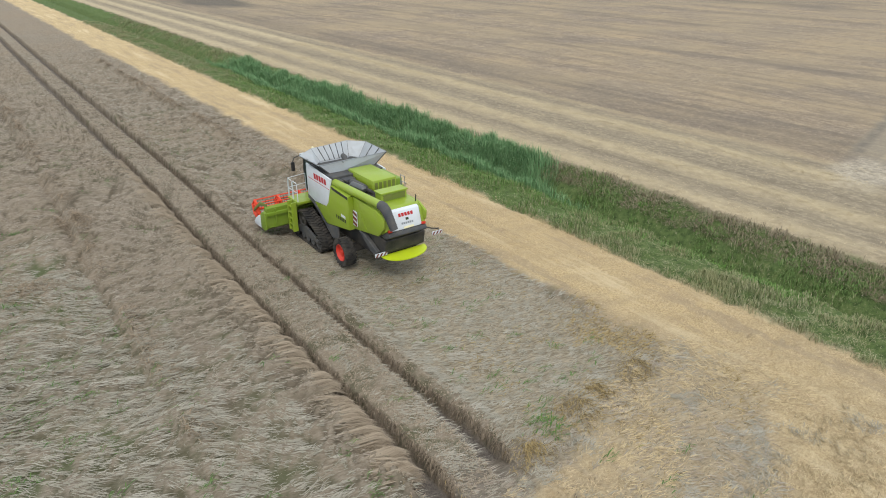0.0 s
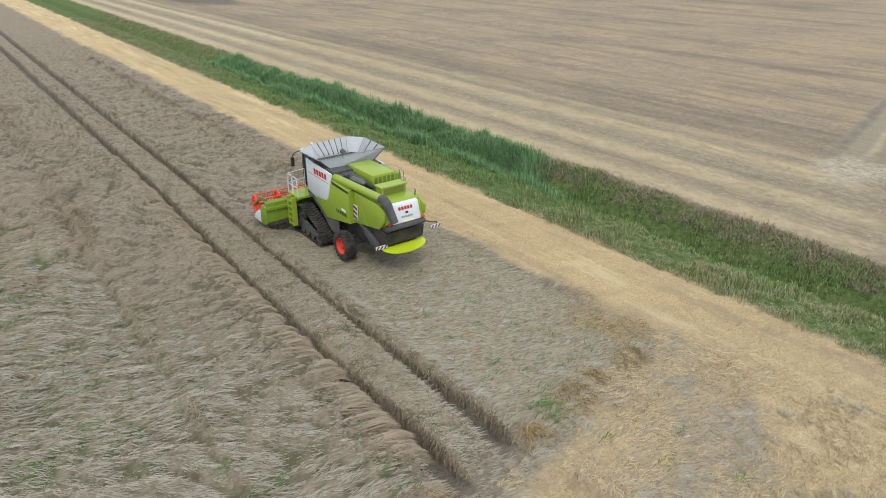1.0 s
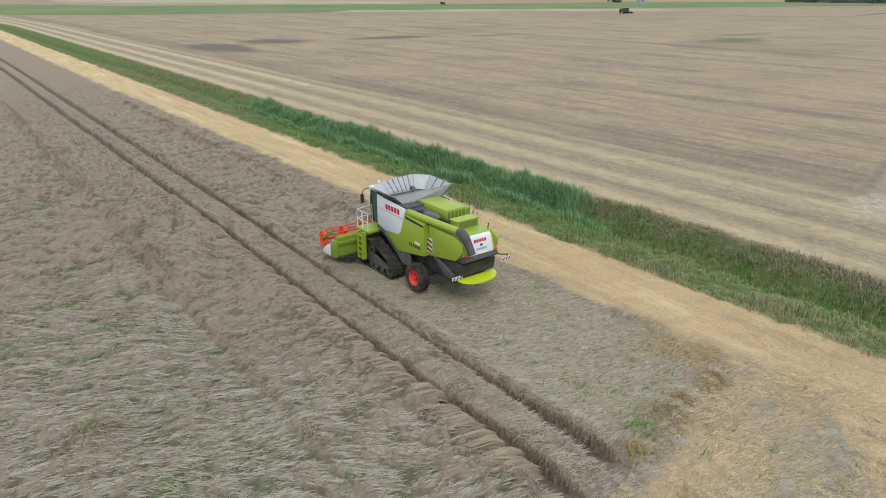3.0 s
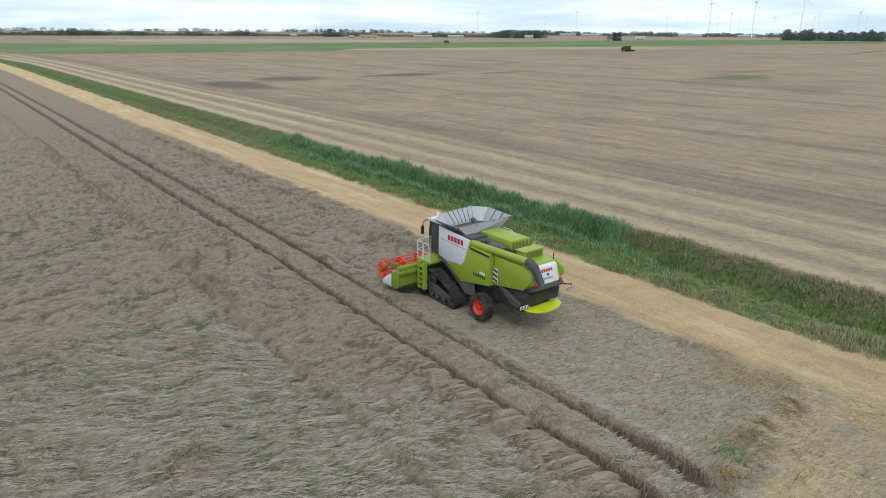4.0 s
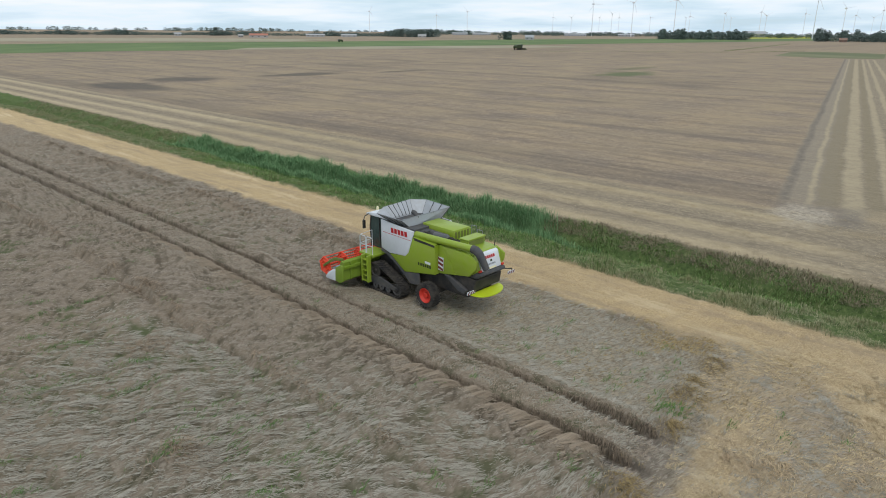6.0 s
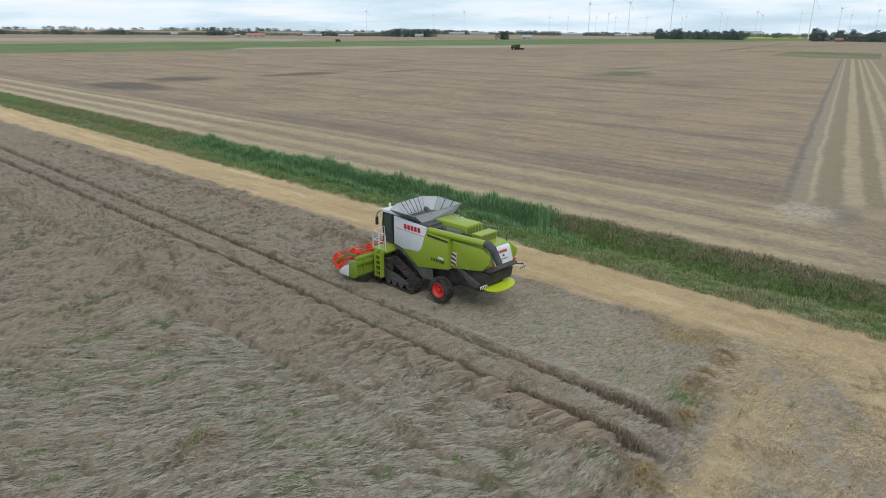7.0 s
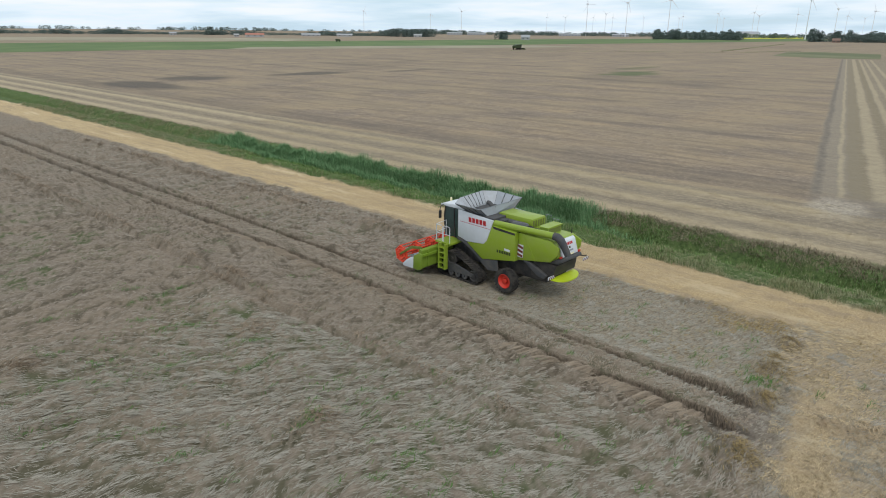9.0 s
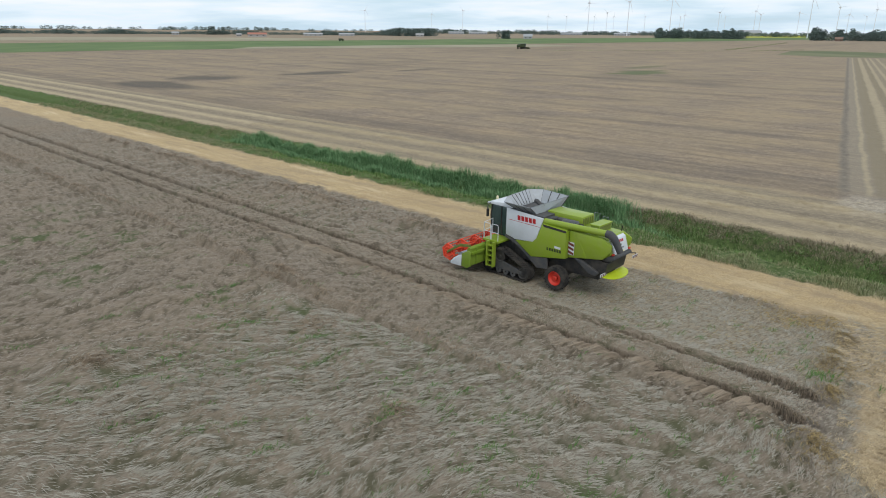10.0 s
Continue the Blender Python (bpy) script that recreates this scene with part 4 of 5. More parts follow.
# ---- building blocks ----
def part(name, bm, material, parent=None, label="", smooth=False):
    bmesh.ops.recalc_face_normals(bm, faces=bm.faces)
    me = bpy.data.meshes.new(name)
    bm.to_mesh(me)
    bm.free()
    me.materials.append(material)
    if smooth:
        me.polygons.foreach_set("use_smooth", np.ones(len(me.polygons), bool))
        me.set_sharp_from_angle(angle=radians(35))
    ob = new(name, me)
    ob.parent = parent
    if label:
        tagged(ob, label)
    return ob


def thing(name, at, label, category, group="", heading=0.0):
    ob = new(name)
    ob.empty_display_size = 0.3
    ob.matrix_world = pose(*at, 0, 0, heading)
    return tagged(ob, label, category, group)


def bevel(bm, geom, width, segments=2):
    edges = {e for f in geom for e in f.edges}
    if width:
        bmesh.ops.bevel(bm, geom=list(edges), offset=width, segments=segments, affect="EDGES", profile=0.5, clamp_overlap=True)


def box(bm, x0, x1, y0, y1, z0, z1, edge=0.02):
    made = bmesh.ops.create_cube(bm, size=1, matrix=Matrix.LocRotScale(((x0 + x1) / 2, (y0 + y1) / 2, (z0 + z1) / 2), None, (x1 - x0, y1 - y0, z1 - z0)))
    bevel(bm, {f for v in made["verts"] for f in v.link_faces}, edge)
    return bm


def prism(bm, yz, x0, x1, edge=0.02):
    """A profile in the machine's side view, drawn out across it."""
    a = [bm.verts.new((x0, y, z)) for y, z in yz]
    c = [bm.verts.new((x1, y, z)) for y, z in yz]
    n = len(yz)
    faces = [bm.faces.new(a), bm.faces.new(list(reversed(c)))]
    for i in range(n):
        faces.append(bm.faces.new((a[i], c[i], c[(i + 1) % n], a[(i + 1) % n])))
    bevel(bm, faces, edge)
    return bm


def plate(bm, corners, thick, edge=0.0):
    """A sheet with given corners and a thickness along its normal."""
    p = [Vector(c) for c in corners]
    nrm = (p[1] - p[0]).cross(p[2] - p[0]).normalized() * thick
    a = [bm.verts.new(v) for v in p]
    c = [bm.verts.new(v + nrm) for v in p]
    n = len(p)
    faces = [bm.faces.new(a), bm.faces.new(list(reversed(c)))]
    for i in range(n):
        faces.append(bm.faces.new((a[i], c[i], c[(i + 1) % n], a[(i + 1) % n])))
    bevel(bm, faces, edge)
    return bm


def tube(bm, points, r, seg=10, radii=None):
    """A round bar bent through points."""
    pts = [Vector(p) for p in points]
    rings = []
    for i, p in enumerate(pts):
        d = (pts[min(i + 1, len(pts) - 1)] - pts[max(i - 1, 0)]).normalized()
        s = d.cross(Vector((0, 0, 1)) if abs(d.z) < 0.9 else Vector((0, 1, 0))).normalized()
        t = d.cross(s)
        rr = radii[i] if radii else r
        rings.append([bm.verts.new(p + rr * (math.cos(2 * math.pi * k / seg) * s + math.sin(2 * math.pi * k / seg) * t)) for k in range(seg)])
    for a, c in zip(rings, rings[1:]):
        for k in range(seg):
            bm.faces.new((a[k], a[(k + 1) % seg], c[(k + 1) % seg], c[k]))
    bm.faces.new(rings[0])
    bm.faces.new(list(reversed(rings[-1])))
    return bm


def lathe(bm, profile, cy, cz, seg=36):
    """profile: (x, r) round an axis along x through (cy, cz)."""
    rings = [[bm.verts.new((x, cy + r * math.cos(2 * math.pi * k / seg), cz + r * math.sin(2 * math.pi * k / seg))) for k in range(seg)] for x, r in profile]
    for a, c in zip(rings, rings[1:] + rings[:1]):
        for k in range(seg):
            bm.faces.new((a[k], a[(k + 1) % seg], c[(k + 1) % seg], c[k]))
    return bm


B = bmesh.new
both = (-1, 1)


def striped_board(parent, x0, x1, z0, z1, y, thick=0.03, bars=4, facing="y"):
    """A red and white warning board, upright, in the plane across (facing y) or along (facing x) the machine."""
    def put(bm, a0, a1, b0, b1, slope, proud):
        pts = [(a0, b0), (a1, b0), (a1 + slope, b1), (a0 + slope, b1)]
        if facing == "y":
            return plate(bm, [(a, y - proud, b2) for a, b2 in pts], 0.006)
        return plate(bm, [(y - proud, a, b2) for a, b2 in pts], 0.006)
    bm = B()
    if facing == "y":
        box(bm, x0, x1, y, y + thick, z0, z1, 0.004)
    else:
        box(bm, y, y + thick, x0, x1, z0, z1, 0.004)
    board = part("warning_board", bm, WHITE, parent, "red and white striped warning board")
    long_side = x1 - x0 > z1 - z0
    n = bars
    for i in range(n):
        if long_side:
            w = (x1 - x0) / n
            a = x0 + i * w
            part("stripe", put(B(), a + 0.02 * w, a + 0.45 * w, z0 + 0.01, z1 - 0.01, 0.5 * w, 0.010), BOARDRED, board)
        else:
            h = (z1 - z0) / n
            c = z0 + i * h
            pts = [(x0 + 0.01, c + 0.02 * h), (x1 - 0.01, c + 0.42 * h), (x1 - 0.01, c + 0.98 * h), (x0 + 0.01, c + 0.58 * h)]
            bm = B()
            plate(bm, [(y - 0.010, a, b2) if facing == "x" else (a, y - 0.010, b2) for a, b2 in pts], 0.006)
            part("stripe", bm, BOARDRED, board)
    return board


def combine_harvester():
    m = thing("combine_harvester", (0, 0, 0.06), "lime green and white combine harvester on rubber tracks, cutting lodged grain", "combine harvester", heading=-3.2)
    # chassis and threshing body
    bm = B()
    box(bm, -0.95, 0.95, -2.2, 3.6, 0.95, 2.3, 0.05)
    prism(bm, [(0.9, 1.4), (2.0, 1.4), (3.3, 2.3), (3.6, 2.3), (3.6, 3.85), (1.2, 3.75), (1.2, 3.3), (-2.3, 3.2), (-2.6, 2.3), (-0.5, 1.9)], -1.12, 0.9, 0.03)
    part("chassis", bm, BLACK, m)
    for s in both:
        a, c = sorted((s * 1.42, s * 1.50))
        panel = part("side_panel", prism(B(), [(3.78, 4.03), (3.78, 2.42), (3.45, 2.36), (3.1, 2.24), (1.83, 2.36), (1.60, 2.6), (1.18, 3.86)], a, c, 0.03), WHITE, m, "white painted upper side panel", True)
        if s < 0:
            # maker's mark as plain red bars, with a thin line under it
            for i in range(5):
                y1 = 2.95 - i * 0.265
                part("mark", plate(B(), [(-1.504, y1, 3.45), (-1.504, y1 - 0.21, 3.44), (-1.504, y1 - 0.19, 3.72), (-1.504, y1 + 0.02, 3.73)], -0.006), MARKRED, panel, "plain red lettering bar")
            part("line", plate(B(), [(-1.504, 3.6, 3.36), (-1.504, 1.4, 3.30), (-1.504, 1.4, 3.325), (-1.504, 3.6, 3.385)], -0.005), MARKRED, panel)
        front = part("side_panel", prism(B(), [(3.08, 2.22), (1.90, 1.46), (-0.36, 1.86), (-0.36, 3.46), (1.26, 3.56), (1.57, 2.585), (1.82, 2.34)], a, c, 0.03), GREEN, m, "lime green lower side panel", True)
        if s < 0:
            for i, w in enumerate((0.10, 0.12, 0.13, 0.13, 0.13, 0.13)):
                y1 = 0.86 - i * 0.165
                part("mark", plate(B(), [(-1.504, y1, 2.12), (-1.504, y1 - w, 2.10), (-1.504, y1 - w, 2.27), (-1.504, y1, 2.28)], -0.006), MARKDARK, front, "plain dark lettering bar")
            part("mark", plate(B(), [(-1.504, 0.35, 2.33), (-1.504, -0.05, 2.31), (-1.504, -0.05, 2.44), (-1.504, 0.35, 2.46)], -0.006), WHITE, front, "plain white lettering bar")
        part("recess", plate(B(), [(s * 1.503, 1.12, 3.40), (s * 1.503, -0.34, 3.33), (s * 1.503, -0.34, 3.45), (s * 1.503, 1.22, 3.54)], -0.005 * s), BLACK, front, "dark slot under the unloading pipe")
        rear = part("side_panel", prism(B(), [(-0.42, 1.90), (-0.42, 3.47), (-2.45, 3.42), (-3.02, 3.15), (-2.98, 2.75), (-2.52, 2.26)], 0.86 if s > 0 else -1.26, 0.98 if s > 0 else -1.14, 0.05), GREEN, m, "lime green rear side panel", True)
        if s < 0:
            part("lid", plate(B(), [(-1.47, 1.24, 3.555), (-1.47, -0.34, 3.46), (-1.20, -0.34, 3.50), (-1.20, 1.28, 3.60)], -0.02), GREEN, front, "sloping lime green lid strip")
            part("end_face", plate(B(), [(-1.49, -0.365, 1.88), (-1.20, -0.365, 1.88), (-1.20, -0.365, 3.46), (-1.49, -0.365, 3.44)], 0.03), GREEN, front)
            part("crease", plate(B(), [(-1.266, -0.78, 3.35), (-1.266, -0.85, 3.35), (-1.266, -1.62, 2.14), (-1.266, -1.52, 2.12)], -0.012), GREEN, rear)
        part("track_guard", prism(B(), [(3.80, 2.40), (3.45, 2.33), (3.08, 2.20), (1.92, 1.44), (0.80, 1.62), (0.72, 0.98), (1.45, 0.88), (2.62, 1.74), (3.30, 2.12), (3.80, 2.22)], a, c, 0.02), GREY, m, "dark grey plastic track guard")
    striped_board(m, -0.78, -0.42, 2.12, 2.84, -1.305, bars=3, facing="x")
    # tank top, engine deck and hoods
    bm = B()
    box(bm, -1.36, 1.36, 1.25, 3.72, 3.55, 3.92, 0.03)
    part("tank_rim", bm, GREY, m)
    deck = part("engine_hood", box(B(), -0.28, 0.98, -0.56, 1.74, 3.22, 4.03, 0.05), GREEN, m, "flat lime green engine hood", True)
    for i in range(5):
        part("vent", box(B(), -0.18 + i * 0.23, -0.03 + i * 0.23, -0.575, -0.56, 3.55, 3.92, 0.004), OLIVE, deck)
    part("side_hood", box(B(), 0.99, 1.40, -0.40, 1.66, 3.22, 3.84, 0.05), SHADEGREEN, m, "lower green hood beside the engine", True)
    part("engine_tray", box(B(), -1.10, 0.02, -1.35, 1.30, 3.20, 3.52, 0.02), BLACK, m)
    part("air_filter", tube(B(), [(-0.62, 0.75, 3.66), (-0.62, 0.70, 3.66), (-0.62, -0.35, 3.66), (-0.62, -0.42, 3.66)], 0.2, 16, [0.12, 0.22, 0.22, 0.12]), GREY, m, "dark grey ribbed air filter canister", True)
    part("engine_cover", box(B(), -1.15, -0.34, 0.85, 1.38, 3.50, 3.82, 0.05), GREY, m)
    part("exhaust", tube(B(), [(-0.95, 1.15, 3.55), (-0.95, 0.4, 3.62), (-0.98, -0.1, 3.60), (-0.98, -0.3, 3.45)], 0.10, 12), STEEL, m, "dull steel exhaust pipe", True)
    part("muffler", tube(B(), [(-0.86, 0.30, 3.72), (-0.86, 0.26, 3.74), (-0.80, -0.62, 3.76), (-0.80, -0.68, 3.74)], 0.16, 16, [0.09, 0.17, 0.17, 0.09]), DARKSTEEL, m, "dark steel silencer beside the engine", True)
    part("guard_rail", tube(B(), [(-0.98, 1.50, 3.52), (-0.98, 1.46, 3.80), (-0.96, 0.50, 3.84), (-0.96, 0.44, 3.55)], 0.03, 8), BLACK, m, "", True)
    part("hose", tube(B(), [(-0.40, 1.25, 3.52), (-0.45, 0.9, 3.75), (-0.62, 0.7, 3.70)], 0.08, 10), BLACK, m, "", True)
    part("hose", tube(B(), [(-0.62, -0.4, 3.66), (-0.55, -0.7, 3.68), (-0.35, -0.8, 3.5)], 0.09, 10), BLACK, m, "", True)
    cooler = part("cooler_box", box(B(), -0.62, 0.70, -1.84, -1.30, 3.30, 3.82, 0.04), GREEN, m, "lime green cooler housing", True)
    part("lid", box(B(), -0.66, 0.74, -1.88, -1.26, 3.82, 3.89, 0.02), GREEN, cooler)
    part("screen", box(B(), -0.52, 0.60, -1.855, -1.84, 3.50, 3.78, 0.004), OLIVE, cooler)
    part("rear_hood", prism(B(), [(-0.42, 3.22), (-0.42, 3.47), (-1.5, 3.47), (-2.50, 3.44), (-2.62, 3.34), (-2.40, 3.0)], -1.13, 0.85, 0.05), GREEN, m, "pale lime green rear hood", True)
    for x, y in ((1.30, -0.40), (0.85, -1.2)):
        part("hand_rail", tube(B(), [(x, y, 3.4), (x, y, 4.0), (x, y - 0.35, 4.0), (x, y - 0.35, 3.4)], 0.022, 8), STEEL, m, "", True)
    # tail
    tail = part("rear_panel", prism(B(), [(-2.52, 3.40), (-2.72, 3.30), (-2.98, 2.52), (-2.84, 2.45), (-2.40, 3.20)], -0.80, 0.73, 0.04), WHITE, m, "white rear panel with plain marks", True)

    def on_tail(x0, x1, z0, z1, mat, lab):
        def at(x, z):
            return (x, -2.72 - (3.30 - z) * 0.26 / 0.78 - 0.006, z)
        part("mark", plate(B(), [at(x0, z0), at(x1, z0), at(x1, z1), at(x0, z1)], 0.006), mat, tail, lab)
    for i in range(5):
        on_tail(-0.38 + i * 0.155, -0.26 + i * 0.155, 3.05, 3.19, MARKRED, "plain red lettering bar")
    on_tail(-0.05, 0.10, 2.87, 2.97, MARKDARK, "small dark emblem")
    for i in range(6):
        on_tail(-0.30 + i * 0.105, -0.22 + i * 0.105, 2.72, 2.80, STEEL, "plain grey lettering bar")
    on_tail(-0.22, 0.30, 2.535, 2.62, BEACON, "plain yellow plate")
    for s in both:
        x0, x1 = (-1.12, -0.83) if s < 0 else (0.75, 0.96)
        part("tail_corner", prism(B(), [(-2.46, 3.38), (-2.70, 3.22), (-2.92, 2.56), (-2.55, 2.30), (-2.3, 2.6)], x0, x1, 0.05), GREEN, m, "", True)
    part("tail_skirt", prism(B(), [(-2.60, 2.50), (-3.04, 2.50), (-3.14, 2.34), (-2.80, 2.14), (-2.2, 2.16), (-2.1, 2.4)], -1.06, 0.92, 0.06), GREY, m, "black plastic tail skirt", True)
    chop = B()
    prism(chop, [(-1.2, 1.9), (-1.2, 1.2), (-2.0, 1.05), (-2.65, 1.45), (-2.75, 2.05), (-2.0, 2.2)], -1.05, 1.05, 0.04)
    part("straw_chopper", chop, BLACK, m, "black straw chopper housing")
    for s in both:
        x0, x1 = sorted((s * 1.07, s * 1.27))
        part("side_strut", prism(B(), [(-0.75, 2.0), (-1.25, 1.95), (-2.35, 1.45), (-2.2, 1.25), (-1.8, 1.30)], x0, x1, 0.03), GREY, m)
    disc = B()
    ring = [(-1.15 * math.cos(a), -2.50 - 0.74 * math.sin(a) ** 0.8, 1.30 - 0.10 * math.sin(a)) for a in [math.pi * i / 20 for i in range(21)]]
    plate(disc, ring, -0.05, 0.012)
    part("spreader_plate", disc, LIME, m, "bright lime rounded straw spreader plate", True)
    striped_board(m, -1.52, -0.92, 1.36, 1.53, -2.66, bars=3)
    arm = B()
    tube(arm, [(1.0, -2.5, 2.20), (1.35, -2.85, 2.12), (1.60, -2.98, 2.10)], 0.03, 8)
    tube(arm, [(1.60, -2.98, 2.14), (1.60, -2.98, 1.90)], 0.02, 8)
    part("lamp_arm", arm, BLACK, m, "", True)
    striped_board(m, 1.24, 1.80, 1.86, 2.02, -3.02, bars=3)
    for x in (-0.93, 0.80):
        part("tail_lamp", box(B(), x - 0.10, x + 0.10, -3.02, -2.92, 2.52, 2.62, 0.02), RED, m, "red tail lamp")
    part("camera_mast", tube(B(), [(0.75, -2.45, 3.4), (0.75, -2.48, 3.72), (0.70, -2.52, 3.76)], 0.025, 8), BLACK, m)
    # unloading pipe folded back along the side
    pipe = part("unloading_pipe", tube(B(), [(-1.00, 1.70, 3.50), (-1.22, 1.45, 3.63), (-1.25, 1.2, 3.66), (-1.12, -2.62, 3.71)], 0.18, 20), GREEN, m, "lime green unloading pipe", True)
    part("spout", tube(B(), [(-1.12, -2.58, 3.71), (-1.11, -2.80, 3.69), (-1.09, -3.00, 3.55), (-1.05, -3.18, 3.26), (-0.98, -3.40, 2.80)], 0.2, 20, [0.205, 0.215, 0.215, 0.19, 0.175]), GREY, pipe, "dark grey rubber spout", True)
    # grain tank extension: four flared sheets with ribs, the corners closed by gussets
    lo = [(-1.06, 1.86, 3.80), (1.18, 1.86, 3.84), (1.20, 3.25, 3.95), (0.80, 3.62, 3.98), (-0.80, 3.62, 3.98), (-1.20, 3.25, 3.95)]
    hi = [(-1.62, 2.02, 4.33), (1.93, 1.80, 4.46), (1.76, 3.50, 4.60), (0.98, 4.06, 4.66), (-1.02, 4.08, 4.56), (-1.80, 3.74, 4.43)]
    ext = part("tank_extension", tube(B(), [*hi, hi[0]], 0.022, 6), STEEL, m, "grey sheet grain tank extension, folded open")
    for i in range(6):
        j = (i + 1) % 6
        flap = part("flap", plate(B(), [lo[i], lo[j], hi[j], hi[i]], -0.02), MESHSHEET if i in (2, 3, 4) else TANKGREY, ext, "grey flared tank flap")
        count = (3, 3, 1, 6, 1, 3)[i]
        for k in range(1, count):
            f = k / count
            a, c = Vector(lo[i]).lerp(Vector(lo[j]), f), Vector(hi[i]).lerp(Vector(hi[j]), f)
            inward = (Vector((0, 2.6, 4.6)) - (a + c) / 2).normalized() * 0.02
            part("rib", tube(B(), [a + inward, c + inward], 0.026, 6), BLACK, flap)
        part("corner_bar", tube(B(), [lo[i], hi[i]], 0.026, 6), GREY, flap)
    part("tank_floor", box(B(), -1.16, 1.16, 1.84, 3.60, 3.80, 3.925, 0.0), GREY, m)
    part("filling_auger", tube(B(), [(0.0, 2.1, 3.9), (0.1, 2.75, 4.30), (0.1, 2.9, 4.31)], 0.13, 12), GREY, m, "", True)
    # cab
    cab = part("cab", prism(B(), [(3.80, 2.02), (3.80, 3.86), (5.36, 3.86), (5.50, 3.2), (5.30, 2.02)], -0.88, 0.88, 0.05), GLASS, m, "dark tinted driver's cab", True)
    for s in both:
        for y0, y1 in ((5.42, 5.34), (4.62, 4.62), (3.84, 3.84)):
            part("pillar", tube(B(), [(s * 0.885, y0 - 0.1, 2.05), (s * 0.885, y0, 3.2), (s * 0.885, y1 - 0.02, 3.86)], 0.04, 8), BLACK, cab)
    part("roof", prism(B(), [(3.62, 3.86), (3.62, 4.02), (4.2, 4.10), (5.3, 4.06), (5.66, 3.94), (5.66, 3.86)], -0.98, 0.98, 0.05), WHITE, cab, "white cab roof", True)
    part("beacon", tube(B(), [(-0.30, 5.42, 4.02), (-0.30, 5.42, 4.20), (-0.30, 5.42, 4.25)], 0.07, 12, [0.075, 0.07, 0.035]), BEACON, m, "pale yellow beacon lamp", True)
    for s in both:
        part("mirror_arm", tube(B(), [(s * 0.92, 5.45, 3.93), (s * 1.42, 5.25, 3.90), (s * 1.60, 5.12, 3.74)], 0.028, 8), BLACK, m, "", True)
        part("mirror", box(B(), s * 1.60 - 0.10, s * 1.60 + 0.10, 5.06, 5.14, 3.26, 3.74, 0.03), BLACK, m)
    # platform, rail and ladder
    part("platform", box(B(), -2.06, -0.9, 3.82, 5.05, 1.92, 2.04, 0.02), GREEN, m)
    part("wing", prism(B(), [(3.82, 1.92), (5.05, 1.92), (5.05, 1.55), (4.75, 1.42), (4.2, 1.72)], -1.80, -1.30, 0.03), GREEN, m, "lime green wing under the platform", True)
    rail = B()
    for y0, y1 in ((3.95, 4.45), (4.52, 5.02)):
        tube(rail, [(-2.00, y0, 2.04), (-2.00, y0, 2.92), (-2.00, y0 + 0.06, 3.0), (-2.00, y1 - 0.06, 3.0), (-2.00, y1, 2.92), (-2.00, y1, 2.04)], 0.022, 8)
        tube(rail, [(-2.00, y0, 2.5), (-2.00, y1, 2.5)], 0.018, 8)
    tube(rail, [(-1.96, 5.03, 2.04), (-1.96, 5.03, 3.0), (-0.95, 5.2, 3.0), (-0.95, 5.2, 2.04)], 0.022, 8)
    tube(rail, [(-1.96, 5.03, 2.5), (-0.95, 5.2, 2.5)], 0.018, 8)
    part("platform_rail", rail, WHITE, m, "white tubular platform rail", True)
    ladder = part("ladder", B(), GREEN, m, "lime green access ladder")
    for y in (4.06, 4.52):
        part("stringer", prism(B(), [(y - 0.05, 2.0), (y + 0.05, 2.0), (y + 0.05, 0.46), (y - 0.05, 0.46)], -2.34, -2.08, 0.01), GREEN, ladder)
    for i in range(5):
        part("step", box(B(), -2.33, -2.09, 4.09, 4.49, 0.50 + i * 0.31, 0.54 + i * 0.31, 0.005), GREEN, ladder)
    # rubber track units
    for s in both:
        wheels = [(2.14, 0.42, 0.42), (4.62, 0.42, 0.42), (3.86, 1.12, 0.46)]
        pts = []
        for yy, zz, rr in wheels:
            pts += [Vector((yy + rr * math.cos(a), zz + rr * math.sin(a))) for a in [2 * math.pi * k / 40 for k in range(40)]]
        hull, pts = [], sorted(pts, key=lambda p: (p.x, p.y))
        for run in (pts, list(reversed(pts))):
            chain = []
            for p in run:
                while len(chain) > 1 and (chain[-1] - chain[-2]).cross(p - chain[-1]) <= 0:
                    chain.pop()
                chain.append(p)
            hull += chain[:-1]
        x0, x1 = sorted((s * 1.28, s * 1.96))
        bm = B()
        n = len(hull)
        mid = sum(hull, Vector((0, 0))) / n
        outer = [[bm.verts.new((x, p.x, p.y)) for p in hull] for x in (x0, x1)]
        inner = [[bm.verts.new((x, *(p + (mid - p).normalized() * 0.06))) for p in hull] for x in (x0, x1)]
        for k in range(n):
            j = (k + 1) % n
            bm.faces.new((outer[0][k], outer[0][j], outer[1][j], outer[1][k]))
            bm.faces.new((inner[0][k], inner[1][k], inner[1][j], inner[0][j]))
            for e in (0, 1):
                bm.faces.new((outer[e][k], inner[e][k], inner[e][j], outer[e][j]))
        # tread lugs, slanted, along the whole loop
        total = [0.0]
        for k in range(n):
            total.append(total[-1] + (hull[(k + 1) % n] - hull[k]).length)
        lugs = 44
